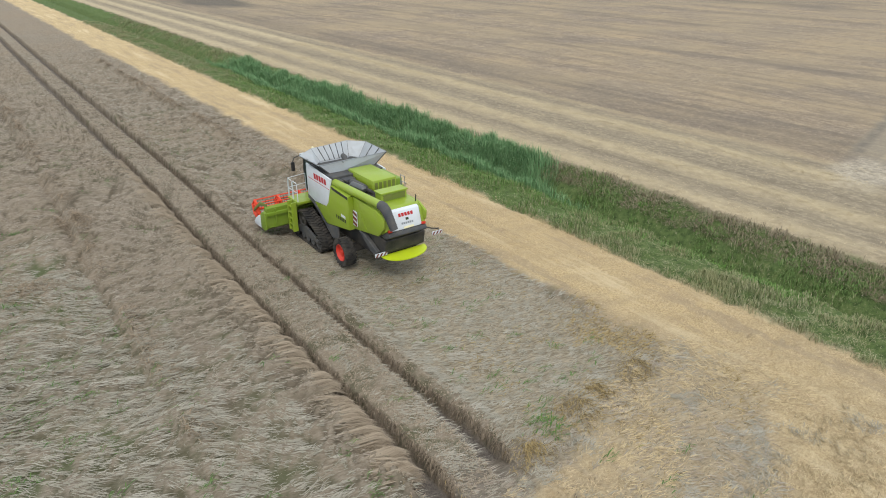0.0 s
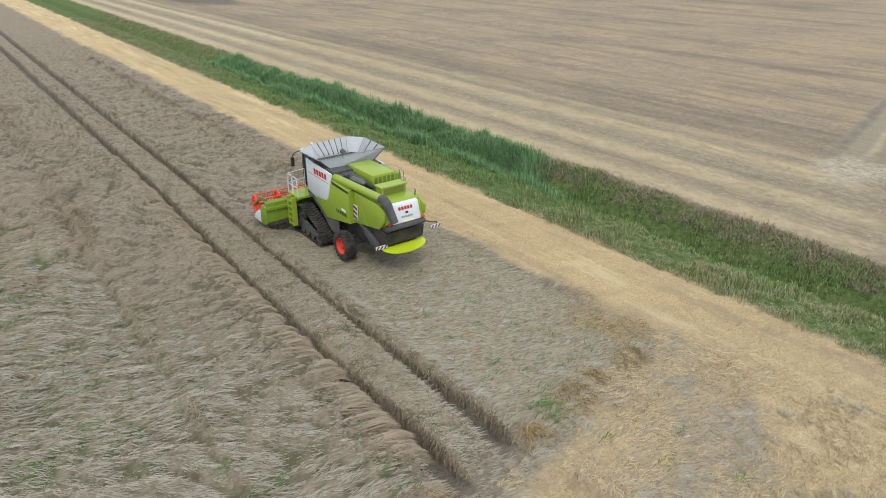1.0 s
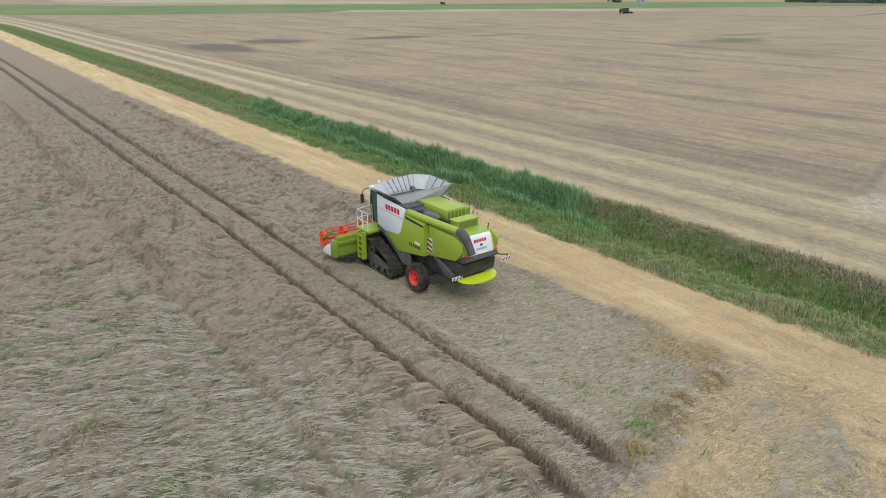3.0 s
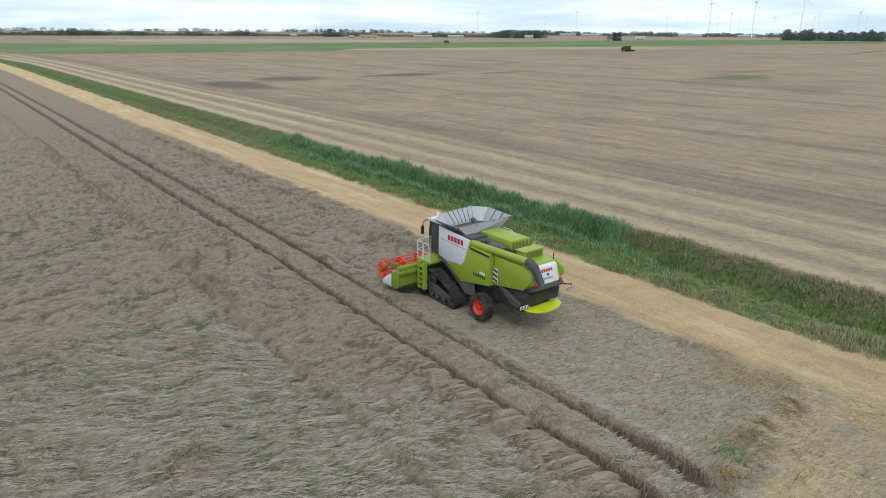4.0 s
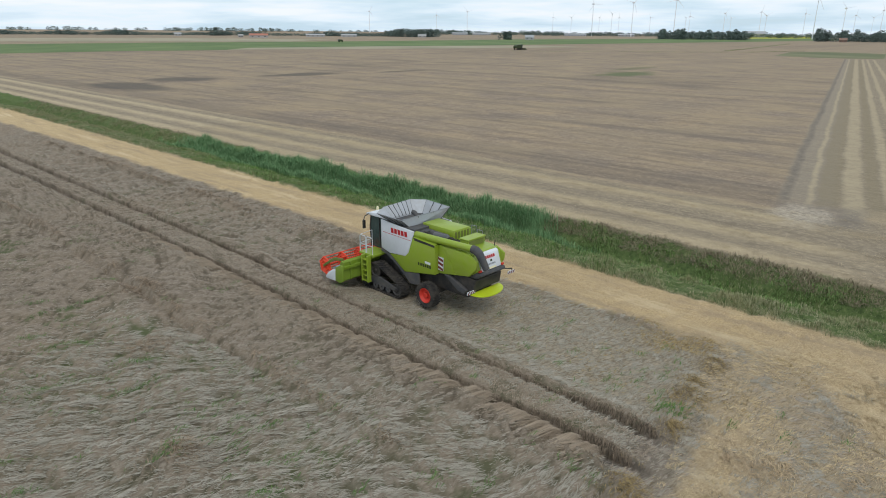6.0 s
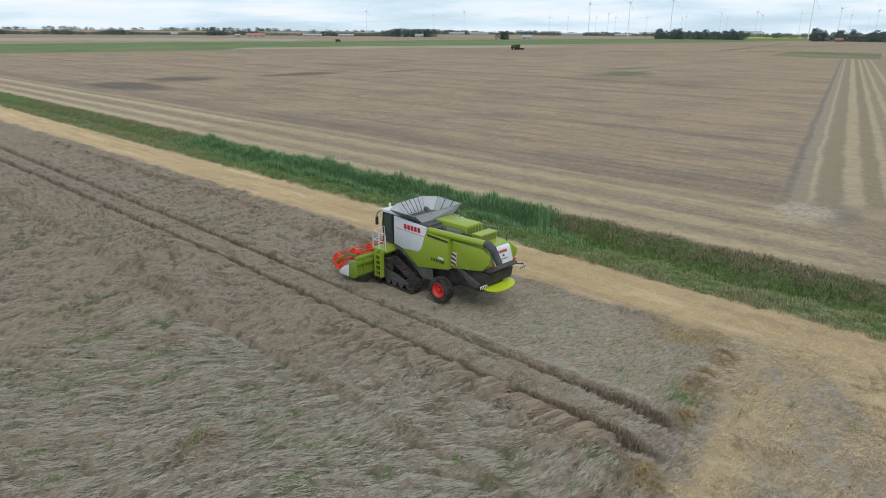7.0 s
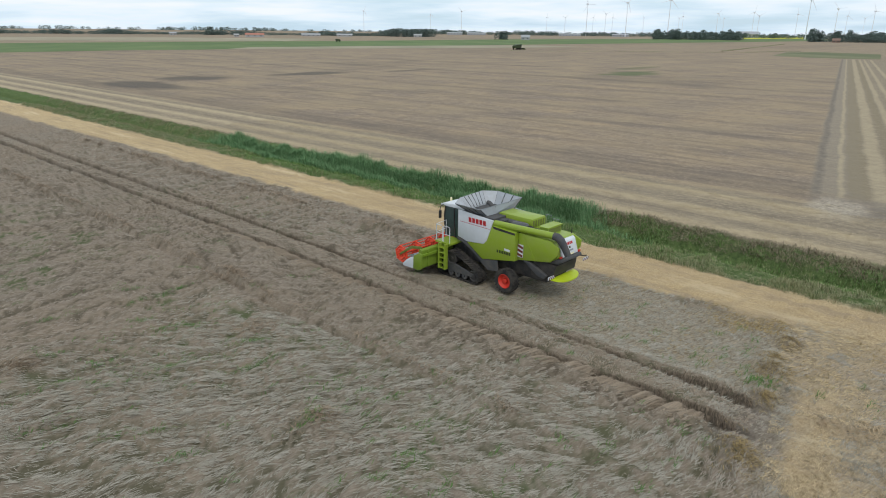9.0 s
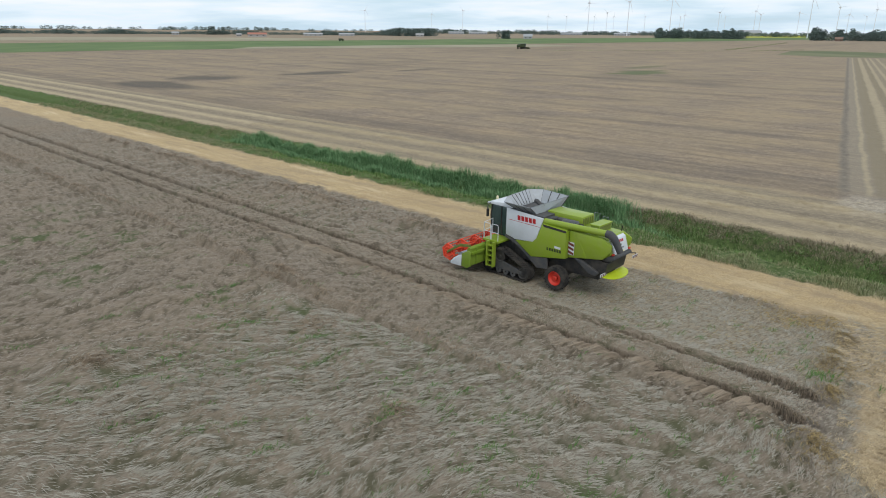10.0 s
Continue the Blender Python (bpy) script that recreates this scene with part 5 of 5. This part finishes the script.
        for i in range(lugs):
            for half, shift in ((0, 0.0), (1, 0.5)):
                d = (i + shift) / lugs * total[-1]
                k = max(j for j in range(n) if total[j] <= d)
                a, c = hull[k], hull[(k + 1) % n]
                p = a.lerp(c, (d - total[k]) / max(1e-6, total[k + 1] - total[k]))
                tan = (c - a).normalized()
                nor = Vector((tan.y, -tan.x))
                if nor.dot(p - mid) < 0:
                    nor = -nor
                xa, xb = (x0, (x0 + x1) / 2 - 0.01) if half == 0 else ((x0 + x1) / 2 + 0.01, x1)
                skew = 0.05 if half == 0 else -0.05
                base = [(xa, p - tan * (0.03 + skew)), (xb, p - tan * (0.03 - skew)), (xb, p + tan * (0.03 + skew)), (xa, p + tan * (0.03 - skew))]
                lowv = [bm.verts.new((x, *(q2 - nor * 0.01))) for x, q2 in base]
                top = [bm.verts.new((x, *(q2 + nor * 0.045))) for x, q2 in base]
                bm.faces.new(top)
                for e in range(4):
                    bm.faces.new((lowv[e], lowv[(e + 1) % 4], top[(e + 1) % 4], top[e]))
        unit = part("track_belt", bm, RUBBER, m, "black rubber track belt with slanted lugs")
        for (yy, zz, rr), kind in zip(wheels, ("idler", "idler", "drive_wheel")):
            r = rr - 0.07
            part(kind, lathe(B(), [(s * 1.34, 0.05), (s * 1.34, r), (s * 1.90, r), (s * 1.92, r - 0.05), (s * 1.86, r - 0.1), (s * 1.86, 0.12), (s * 1.93, 0.10), (s * 1.93, 0.02)], yy, zz, 24), BLACK, unit, "", True)
        for yy in (2.85, 3.38, 3.90):
            part("roller", lathe(B(), [(s * 1.40, 0.02), (s * 1.40, 0.20), (s * 1.90, 0.20), (s * 1.90, 0.04)], yy, 0.27, 16), GREY, unit, "", True)
        x0, x1 = sorted((s * 1.80, s * 1.91))
        part("track_beam", prism(B(), [(2.16, 0.34), (2.16, 0.52), (3.6, 0.86), (3.95, 0.86), (4.6, 0.52), (4.6, 0.34)], x0, x1, 0.02), GREY, unit, "dusty grey track frame beam")
    # steering wheels
    part("rear_axle", box(B(), -1.3, 1.3, -0.16, 0.16, 0.62, 0.95, 0.03), BLACK, m)
    for s in both:
        R, x0, x1 = 0.70, s * 1.34, s * 1.90
        mid = (x0 + x1) / 2
        h = (x1 - x0) / 2
        bm = lathe(B(), [(mid - h * 0.80, 0.40), (mid - h, 0.47), (mid - h, 0.60), (mid - h * 0.78, R - 0.035), (mid, R - 0.02), (mid + h * 0.78, R - 0.035), (mid + h, 0.60), (mid + h, 0.47), (mid + h * 0.80, 0.40)], 0, R, 48)
        for i in range(22):
            for half, shift in ((0, 0.0), (1, 0.5)):
                a0 = 2 * math.pi * (i + shift) / 22
                xa, xb = (mid, mid - h * 0.98) if half == 0 else (mid, mid + h * 0.98)
                vs4 = []
                for xx, aa in ((xa, a0), (xb, a0 - 0.17), (xb, a0 - 0.17 + 0.085), (xa, a0 + 0.085)):
                    for rr in ((R - 0.04, R + 0.012) if xx == xa else (R - 0.10, R - 0.012)):
                        vs4.append(bm.verts.new((xx, rr * math.cos(aa), R + rr * math.sin(aa))))
                for f in ((1, 3, 5, 7), (0, 2, 3, 1), (2, 4, 5, 3), (4, 6, 7, 5), (6, 0, 1, 7)):
                    bm.faces.new([vs4[k] for k in f])
        wheel = part("rear_wheel", bm, RUBBER, m, "black lugged tyre, dusty", True)
        part("rim", lathe(B(), [(mid - h * 0.8, 0.42), (mid + h * 0.82, 0.42), (mid + h * 0.90, 0.39), (mid + h * 0.62, 0.34), (mid + h * 0.40, 0.28), (mid + h * 0.36, 0.16), (mid - h * 0.2, 0.14)], 0, R, 32), RIMRED, wheel, "bright red wheel rim", True)
        part("hub", lathe(B(), [(mid, 0.02), (mid, 0.13), (mid + h * 0.62, 0.13), (mid + h * 0.68, 0.09), (mid + h * 0.68, 0.02)], 0, R, 16), RED, wheel, "", True)
    # feeder house
    part("feeder_house", prism(B(), [(5.3, 0.45), (5.3, 1.25), (3.9, 2.0), (3.5, 1.25)], -0.8, 0.8, 0.04), GREY, m)
    return m


def cutting_header(parent):
    """The cutting table with its reel, hung on the feeder house."""
    W = 3.36
    # rear and end panels take the darkened green: their shade is in the paint
    h = part("cutting_header", prism(B(), [(5.25, 0.28), (5.25, 1.32), (5.40, 1.42), (5.52, 1.30), (5.60, 0.52), (6.75, 0.20), (6.75, 0.10), (5.5, 0.12)], -W, W, 0.02), SHADEGREEN, parent, "lime green cutting header with red reel", False)
    part("rear_beam", box(B(), -W, W, 5.12, 5.27, 0.95, 1.12, 0.02), SHADEGREEN, h)
    for x in (-2.9, -2.05, 2.05, 2.9):
        part("gusset", box(B(), x - 0.03, x + 0.03, 5.14, 5.26, 0.30, 1.30, 0.01), SHADEGREEN, h)
    part("table_auger", tube(B(), [(-W + 0.1, 6.05, 0.66), (W - 0.1, 6.05, 0.66)], 0.27, 20), STEEL, h, "dull steel table auger", True)
    part("knife_bar", box(B(), -W, W, 6.75, 6.84, 0.10, 0.15, 0.005), STEEL, h)
    for s in both:
        x0, x1 = sorted((s * (W - 0.02), s * (W + 0.10)))
        part("end_plate", prism(B(), [(5.20, 0.24), (5.20, 1.12), (5.42, 1.18), (5.86, 0.92), (5.90, 0.14), (5.5, 0.10)], x0, x1, 0.03), SHADEGREEN, h, "", True)
        part("divider", prism(B(), [(5.91, 0.12), (5.88, 0.84), (6.20, 0.72), (6.52, 0.50), (6.78, 0.24), (6.74, 0.10)], x0, x1, 0.035), WHITE, h, "white crop divider", True)
        part("reel_arm", prism(B(), [(5.35, 1.38), (5.35, 1.54), (6.2, 1.42), (7.22, 0.74), (7.22, 0.58), (6.2, 1.26)], s * 3.26 - 0.03, s * 3.26 + 0.03, 0.015), OLIVE, h, "", True)
    cy, cz, r = 7.18, 0.66, 0.50
    reel = part("reel", tube(B(), [(-3.2, cy, cz), (3.2, cy, cz)], 0.075, 12), ORANGE, h, "orange-red pick-up reel", True)
    for i in range(6):
        a = 2 * math.pi * i / 6 + 0.3
        y, z = cy + r * math.cos(a), cz + r * math.sin(a)
        bar = part("reel_bar", tube(B(), [(-3.2, y, z), (3.2, y, z)], 0.034, 8), ORANGE, reel)
        tines = B()
        for k in range(44):
            x = -3.15 + k * 0.146
            tube(tines, [(x, y, z), (x, y - 0.05, z - 0.24)], 0.009, 4)
        tagged(part("tine_row", tines, BLACK, bar), kind="stuff")
    for k in range(6):
        x = -3.15 + k * 1.26
        bm = B()
        for i in range(6):
            a, c = 2 * math.pi * i / 6 + 0.3, 2 * math.pi * (i + 1) / 6 + 0.3
            pa, pc = (x, cy + r * math.cos(a), cz + r * math.sin(a)), (x, cy + r * math.cos(c), cz + r * math.sin(c))
            tube(bm, [(x, cy, cz), pa], 0.055, 6)
            tube(bm, [pa, pc], 0.05, 6)
            q1, q2 = [tuple(Vector((x, cy, cz)).lerp(Vector(p), 0.62)) for p in (pa, pc)]
            tube(bm, [q1, q2], 0.075, 6)
        part("spider", bm, ORANGE, reel, "orange-red reel spider")
    return h


machine = combine_harvester()
header = cutting_header(machine)
header.location = (0.0, -0.38, 0.34)


# ---- the distance: meadows, woods, farms and wind turbines ----
def bearing(deg, dist, z=0.0):
    """A place seen from the field under a compass bearing (0: along +y, clockwise)."""
    return (-32 + dist * math.sin(radians(deg)), -17 + dist * math.cos(radians(deg)), z)


def field_material(name, dark, light, rows=0.03):
    m, nd, lk, b = nodes_of(name, 0.9, 0, 0.15)
    c = ramp(nd, lk, noise_node(nd, lk, 0.02, 6, 0.6, (1, 0.35, 1), 0.6), (0.3, dark), (0.7, light))
    lk.new(c, b.inputs["Base Color"])
    return m


MEADOW = field_material("meadow_grass", (0.085, 0.138, 0.050), (0.155, 0.205, 0.082))
RAPE = field_material("yellow_flowers", (0.50, 0.50, 0.03), (0.68, 0.66, 0.06))
VERGE = field_material("dry_verge_grass", (0.105, 0.125, 0.060), (0.19, 0.190, 0.105))
PALEFIELD = field_material("pale_stubble", (0.25, 0.235, 0.16), (0.36, 0.32, 0.23))


def patch_of_land(name, corners, material, label, category, lift):
    bm = B()
    bm.faces.new([bm.verts.new((x, y, lift)) for x, y in corners])
    ob = part(name, bm, material)
    return tagged(ob, label, category, kind="structure")


patch_of_land("meadow", [(38, 433), (105, 402), (177, 409), (204, 533), (143, 689), (83, 747)], MEADOW, "green meadow beyond the grain fields", "meadow", 0.05)
patch_of_land("meadow", [(107, 428), (212, 397), (308, 393), (473, 394), (661, 381), (1196, 331), (1850, 300), (2338, 475), (1574, 604), (950, 657), (583, 623), (324, 638), (170, 628)], MEADOW, "long green meadow beyond the grain fields", "meadow", 0.06)
patch_of_land("meadow", [(455, 104), (436, 72), (448, 42), (573, 58), (595, 107), (553, 119)], VERGE, "green grass strip at the end of the grain field", "meadow", 0.05)
patch_of_land("meadow", [(240, 401), (412, 336), (559, 294), (571, 360), (427, 413), (280, 431)], PALEFIELD, "pale greenish stubble strip", "field", 0.09)
patch_of_land("flower_field", [(1951, 564), (2309, 481), (3376, 719), (2596, 750)], RAPE, "bright yellow flowering field far off", "field", 0.12)
patch_of_land("field_strip", [(163, 776), (469, 639), (645, 762), (482, 946), (181, 988)], PALEFIELD, "pale stubble field before the woods", "field", 0.08)

for corners in (((385, 264), (448, 198), (521, 140), (600, 120)), ((537, 162), (769, 196), (1021, 234))):
    px, py = [], []
    for (xa, ya), (xb, yb) in zip(corners, corners[1:]):
        f = rng.uniform(0, 1, int(2.2 * math.hypot(xb - xa, yb - ya)))
        px.append(xa + (xb - xa) * f + rng.normal(0, 1.0, len(f)))
        py.append(ya + (yb - ya) * f + rng.normal(0, 1.0, len(f)))
    px, py = np.concatenate(px), np.concatenate(py)
    n = len(px)
    tall = 0.1 + 0.6 * fbm(px * 0.03, py * 0.03, 3, 290)
    blades("far_reeds", px, py, np.zeros(n), rng.uniform(-math.pi, math.pi, n), rng.uniform(0.5, 1.4, n), rng.uniform(0.25, 0.6, n), tall, 0.9 * tall, TURF_DRY, "dull green-brown reeds along a far ditch", "reeds", rng)

# leaf tones shifted lighter and bluer: some distance haze put into the colour
WOOD = blades_material("hazed_far_leaves", (0.082, 0.115, 0.108), (0.100, 0.136, 0.122), (0.112, 0.150, 0.132), (0.128, 0.166, 0.142))


def wood(name, spots, label):
    """Far trees: leafy crowns of many small sprays over trunks, in one mesh."""
    verts, faces = [], []
    for x, y, tall, wide in spots:
        k = 240 if tall > 11 and len(spots) < 100 else max(48, int(2.6 * wide))
        a = rng.uniform(0, 2 * math.pi, k)
        f = rng.uniform(0.03, 1.0, k)
        girth = wide * 0.5 * np.sqrt(np.clip(1 - ((f - 0.42) / 0.62) ** 2, 0.04, 1)) * rng.uniform(0.5, 1.05, k)
        lump = 0.75 + 0.35 * np.sin(3 * a + x) * np.cos(5 * f + y)
        cx, cy2, cz = x + girth * lump * np.cos(a), y + girth * lump * np.sin(a), tall * f
        size = rng.uniform(0.07, 0.15, k) * tall * (0.62 if k == 240 else 1.3)
        for px, py, pz, s in zip(cx, cy2, cz, size):
            d = rng.normal(0, 1, (4, 3)) * s * 0.75
            i = len(verts)
            verts += [(px + v[0], py + v[1], max(0.1, pz + 0.7 * v[2])) for v in d]
            faces += [(i, i + 1, i + 2), (i, i + 2, i + 3)]
        i, r = len(verts), 0.03 * tall
        verts += [(x - r, y, 0), (x + r, y, 0), (x, y + r, 0), (x, y, 0.6 * tall)]
        faces += [(i, i + 1, i + 3), (i + 1, i + 2, i + 3), (i + 2, i, i + 3)]
    me = bpy.data.meshes.new(name)
    me.from_pydata(verts, [], faces)
    me.materials.append(WOOD)
    return tagged(new(name, me), label, "trees", kind="stuff")


def belt(b0, b1, d0, d1, count, tall, wide):
    out = []
    for i in range(count):
        g = rng.uniform(0, 1)
        x, y, _ = bearing(b0 + (b1 - b0) * g, rng.uniform(d0, d1))
        t = tall * (0.6 + 0.7 * value_noise(np.array([g * 23.0]), np.array([b0]), 5)[0]) * rng.uniform(0.7, 1.15)
        out.append((x, y, t, wide * rng.uniform(0.7, 1.3)))
    return out


wood("woodland", belt(2, 46, 1500, 1620, 1100, 7.2, 17), "dark belt of trees along the horizon")
wood("woodland", belt(-8, 100, 3500, 4200, 480, 15, 32), "distant line of woods on the horizon")
wood("woodland", belt(45, 86, 2300, 2700, 620, 12.5, 24), "low dark hedges and trees far off")
wood("woodland", belt(46, 49.6, 1430, 1500, 46, 12, 14), "dark clump of trees round a farmstead")
wood("woodland", belt(67.2, 73.6, 1500, 1620, 80, 16, 18), "dense dark grove of trees")
wood("woodland", belt(78.2, 86.0, 1420, 1560, 80, 17, 20), "dense dark grove of trees")
wood("woodland", belt(54.6, 55.6, 1150, 1170, 9, 11, 10), "small clump of trees and bushes")
wood("woodland", belt(31.3, 32.6, 1470, 1490, 12, 13, 12), "taller trees rising from the belt")

BRICK = paint("far_brick", (0.22, 0.14, 0.11), 0.8, dirt=0.2)
TILE = paint("red_roof_tiles", (0.42, 0.18, 0.13), 0.8, dirt=0.25)
WALL = paint("pale_wall", (0.38, 0.39, 0.39), 0.7, dirt=0.2)
SHEETROOF = paint("grey_roof_sheet", (0.36, 0.38, 0.40), 0.6, dirt=0.2)


def farm_building(deg, dist, long_side, wide, eaves, ridge, wall_mat, roof_mat, label, heading=0.0):
    h = thing("farm_building", bearing(deg, dist), label, "building", "farm buildings far off", heading)
    a, c = long_side / 2, wide / 2
    walls = part("wall", box(B(), -a, a, -c, c, 0, eaves, 0.0), wall_mat, h)
    for i in range(max(2, int(long_side / 9))):
        x = -a + (i + 0.5) * long_side / max(2, int(long_side / 9))
        part("window", box(B(), x - 1.1, x + 1.1, -c - 0.08, -c - 0.01, eaves * 0.35, eaves * 0.75, 0.0), GREY, walls)
    bm = B()
    lo2, up = [(-a - 0.6, -c - 0.5, eaves), (a + 0.6, -c - 0.5, eaves), (a + 0.6, c + 0.5, eaves), (-a - 0.6, c + 0.5, eaves)], [(-a - 0.6, 0, ridge), (a + 0.6, 0, ridge)]
    v = [bm.verts.new(p) for p in lo2 + up]
    for f in ((0, 1, 5, 4), (2, 3, 4, 5), (0, 4, 3), (1, 2, 5), (3, 2, 1, 0)):
        bm.faces.new([v[i] for i in f])
    part("roof", bm, roof_mat, h)
    return h


farm_building(35.1, 1200, 30, 10, 3.5, 6.5, WALL, TILE, "long barn with a red tiled roof", -35)
farm_building(33.7, 1220, 8, 7, 3, 5, WALL, WALL, "small white house by a barn", -30)
farm_building(29.0, 1400, 12, 9, 3.5, 6, WALL, SHEETROOF, "pale farmhouse before dark trees", -25)
farm_building(39.5, 1380, 36, 12, 3, 5.5, WALL, SHEETROOF, "long pale shed with a grey roof", -40)
farm_building(42.2, 1390, 30, 12, 3, 5.5, WALL, SHEETROOF, "long pale shed with a grey roof", -40)
farm_building(48.2, 1400, 16, 9, 3.5, 6, WALL, WALL, "white farmhouse under trees", -48)
farm_building(57.1, 1150, 14, 10, 4, 8, WALL, SHEETROOF, "white shed beside a clump of trees", -57)
for i, deg in enumerate((51.2, 53.0, 60.6, 64.6)):
    farm_building(deg, 2250, 50 + 9 * (i % 3), 20, 5, 8, SHEETROOF, SHEETROOF, "long pale glasshouse on the horizon", -deg)
farm_building(79.9, 1400, 12, 9, 3.5, 7, BRICK, BRICK, "brick farmhouse between dark groves", -80)
farm_building(73.9, 2500, 70, 30, 12, 20, SHEETROOF, SHEETROOF, "large dark grey shed behind trees", -74)

TOWER = paint("turbine_white", (0.86, 0.88, 0.90), 0.5, dirt=0.02)


def wind_turbine(deg, dist, spin):
    w = thing("wind_turbine", bearing(deg, dist), "white three-bladed wind turbine on the horizon", "wind turbine", "wind turbines on the horizon", -deg + 25)
    part("tower", tube(B(), [(0, 0, 0), (0, 0, 50), (0, 0, 99)], 1.6, 12, [1.4, 1.05, 0.7]), TOWER, w, "", True)
    part("nacelle", box(B(), -2, 2, -4, 7, 98, 102.5, 0.6), TOWER, w)
    rotor = part("rotor", tube(B(), [(0, -4, 100), (0, -6, 100), (0, -7, 100)], 2, 10, [2.2, 1.9, 0.6]), TOWER, w, "", True)
    for k in range(3):
        a = radians(spin + 120 * k)
        d, s = Vector((math.sin(a), 0, math.cos(a))), Vector((math.cos(a), 0, -math.sin(a)))
        bm = B()
        hub = Vector((0, -5.6, 100))
        plate(bm, [hub + s * -0.9, hub + d * 8 + s * -0.8, hub + d * 31 + s * -0.2, hub + d * 31 + s * 0.1, hub + d * 8 + s * 0.4, hub + s * 0.9], 0.6)
        part("blade", bm, TOWER, rotor)
    return w


TURBINES = [(58.66, 4600), (60.13, 4600), (61.87, 2360), (62.34, 4600), (63.32, 3620), (63.86, 4600), (64.96, 2240), (66.25, 4600), (68.17, 2060), (68.88, 4600), (69.18, 4160), (71.68, 3510), (72.13, 4600), (74.19, 3300), (74.55, 3950), (77.12, 3620), (77.85, 2070), (79.63, 2870), (80.27, 3980), (81.35, 4520), (81.9, 3170), (43.73, 3460), (51.73, 3360), (49.18, 4170)]
for i, (deg, dist) in enumerate(TURBINES):
    wind_turbine(deg, dist, (i * 47) % 120)


def far_harvester(x, y, heading, scale, label, header=True):
    """A farm machine half a kilometre off."""
    h = thing("farm_machine", (x, y, 0.0), label, "farm machine", heading=heading)
    s = scale
    part("body", prism(B(), [(-3.4 * s, 1.2 * s), (-3.6 * s, 2.6 * s), (-2.0 * s, 3.7 * s), (2.2 * s, 3.9 * s), (2.2 * s, 1.3 * s)], -1.5 * s, 1.5 * s, 0.1), MARKDARK, h, "dark green body")
    part("cab", box(B(), -0.9 * s, 0.9 * s, 2.2 * s, 3.8 * s, 1.9 * s, 3.9 * s, 0.1), GLASS, h)
    for sx in both:
        x0, x1 = sx * 1.0 * s, sx * 1.7 * s
        part("wheel", lathe(B(), [(x0, 0.1), (x0, 0.95 * s), (x1, 0.95 * s), (x1, 0.1)], 2.0 * s, 0.95 * s, 20), RUBBER, h)
        part("wheel", lathe(B(), [(x0, 0.1), (x0, 0.6 * s), (x1, 0.6 * s), (x1, 0.1)], -2.2 * s, 0.6 * s, 20), RUBBER, h)
    if header:
        part("header", prism(B(), [(4.2 * s, 0.2), (4.2 * s, 1.3 * s), (5.0 * s, 1.0 * s), (5.8 * s, 0.2)], -3.5 * s, 3.5 * s, 0.05), MARKDARK, h)
    return h


far_harvester(417, 279, -100, 1.05, "dark green combine harvester working in a far field")
far_harvester(505, 585, 60, 0.8, "dark tractor in a far green meadow", False)
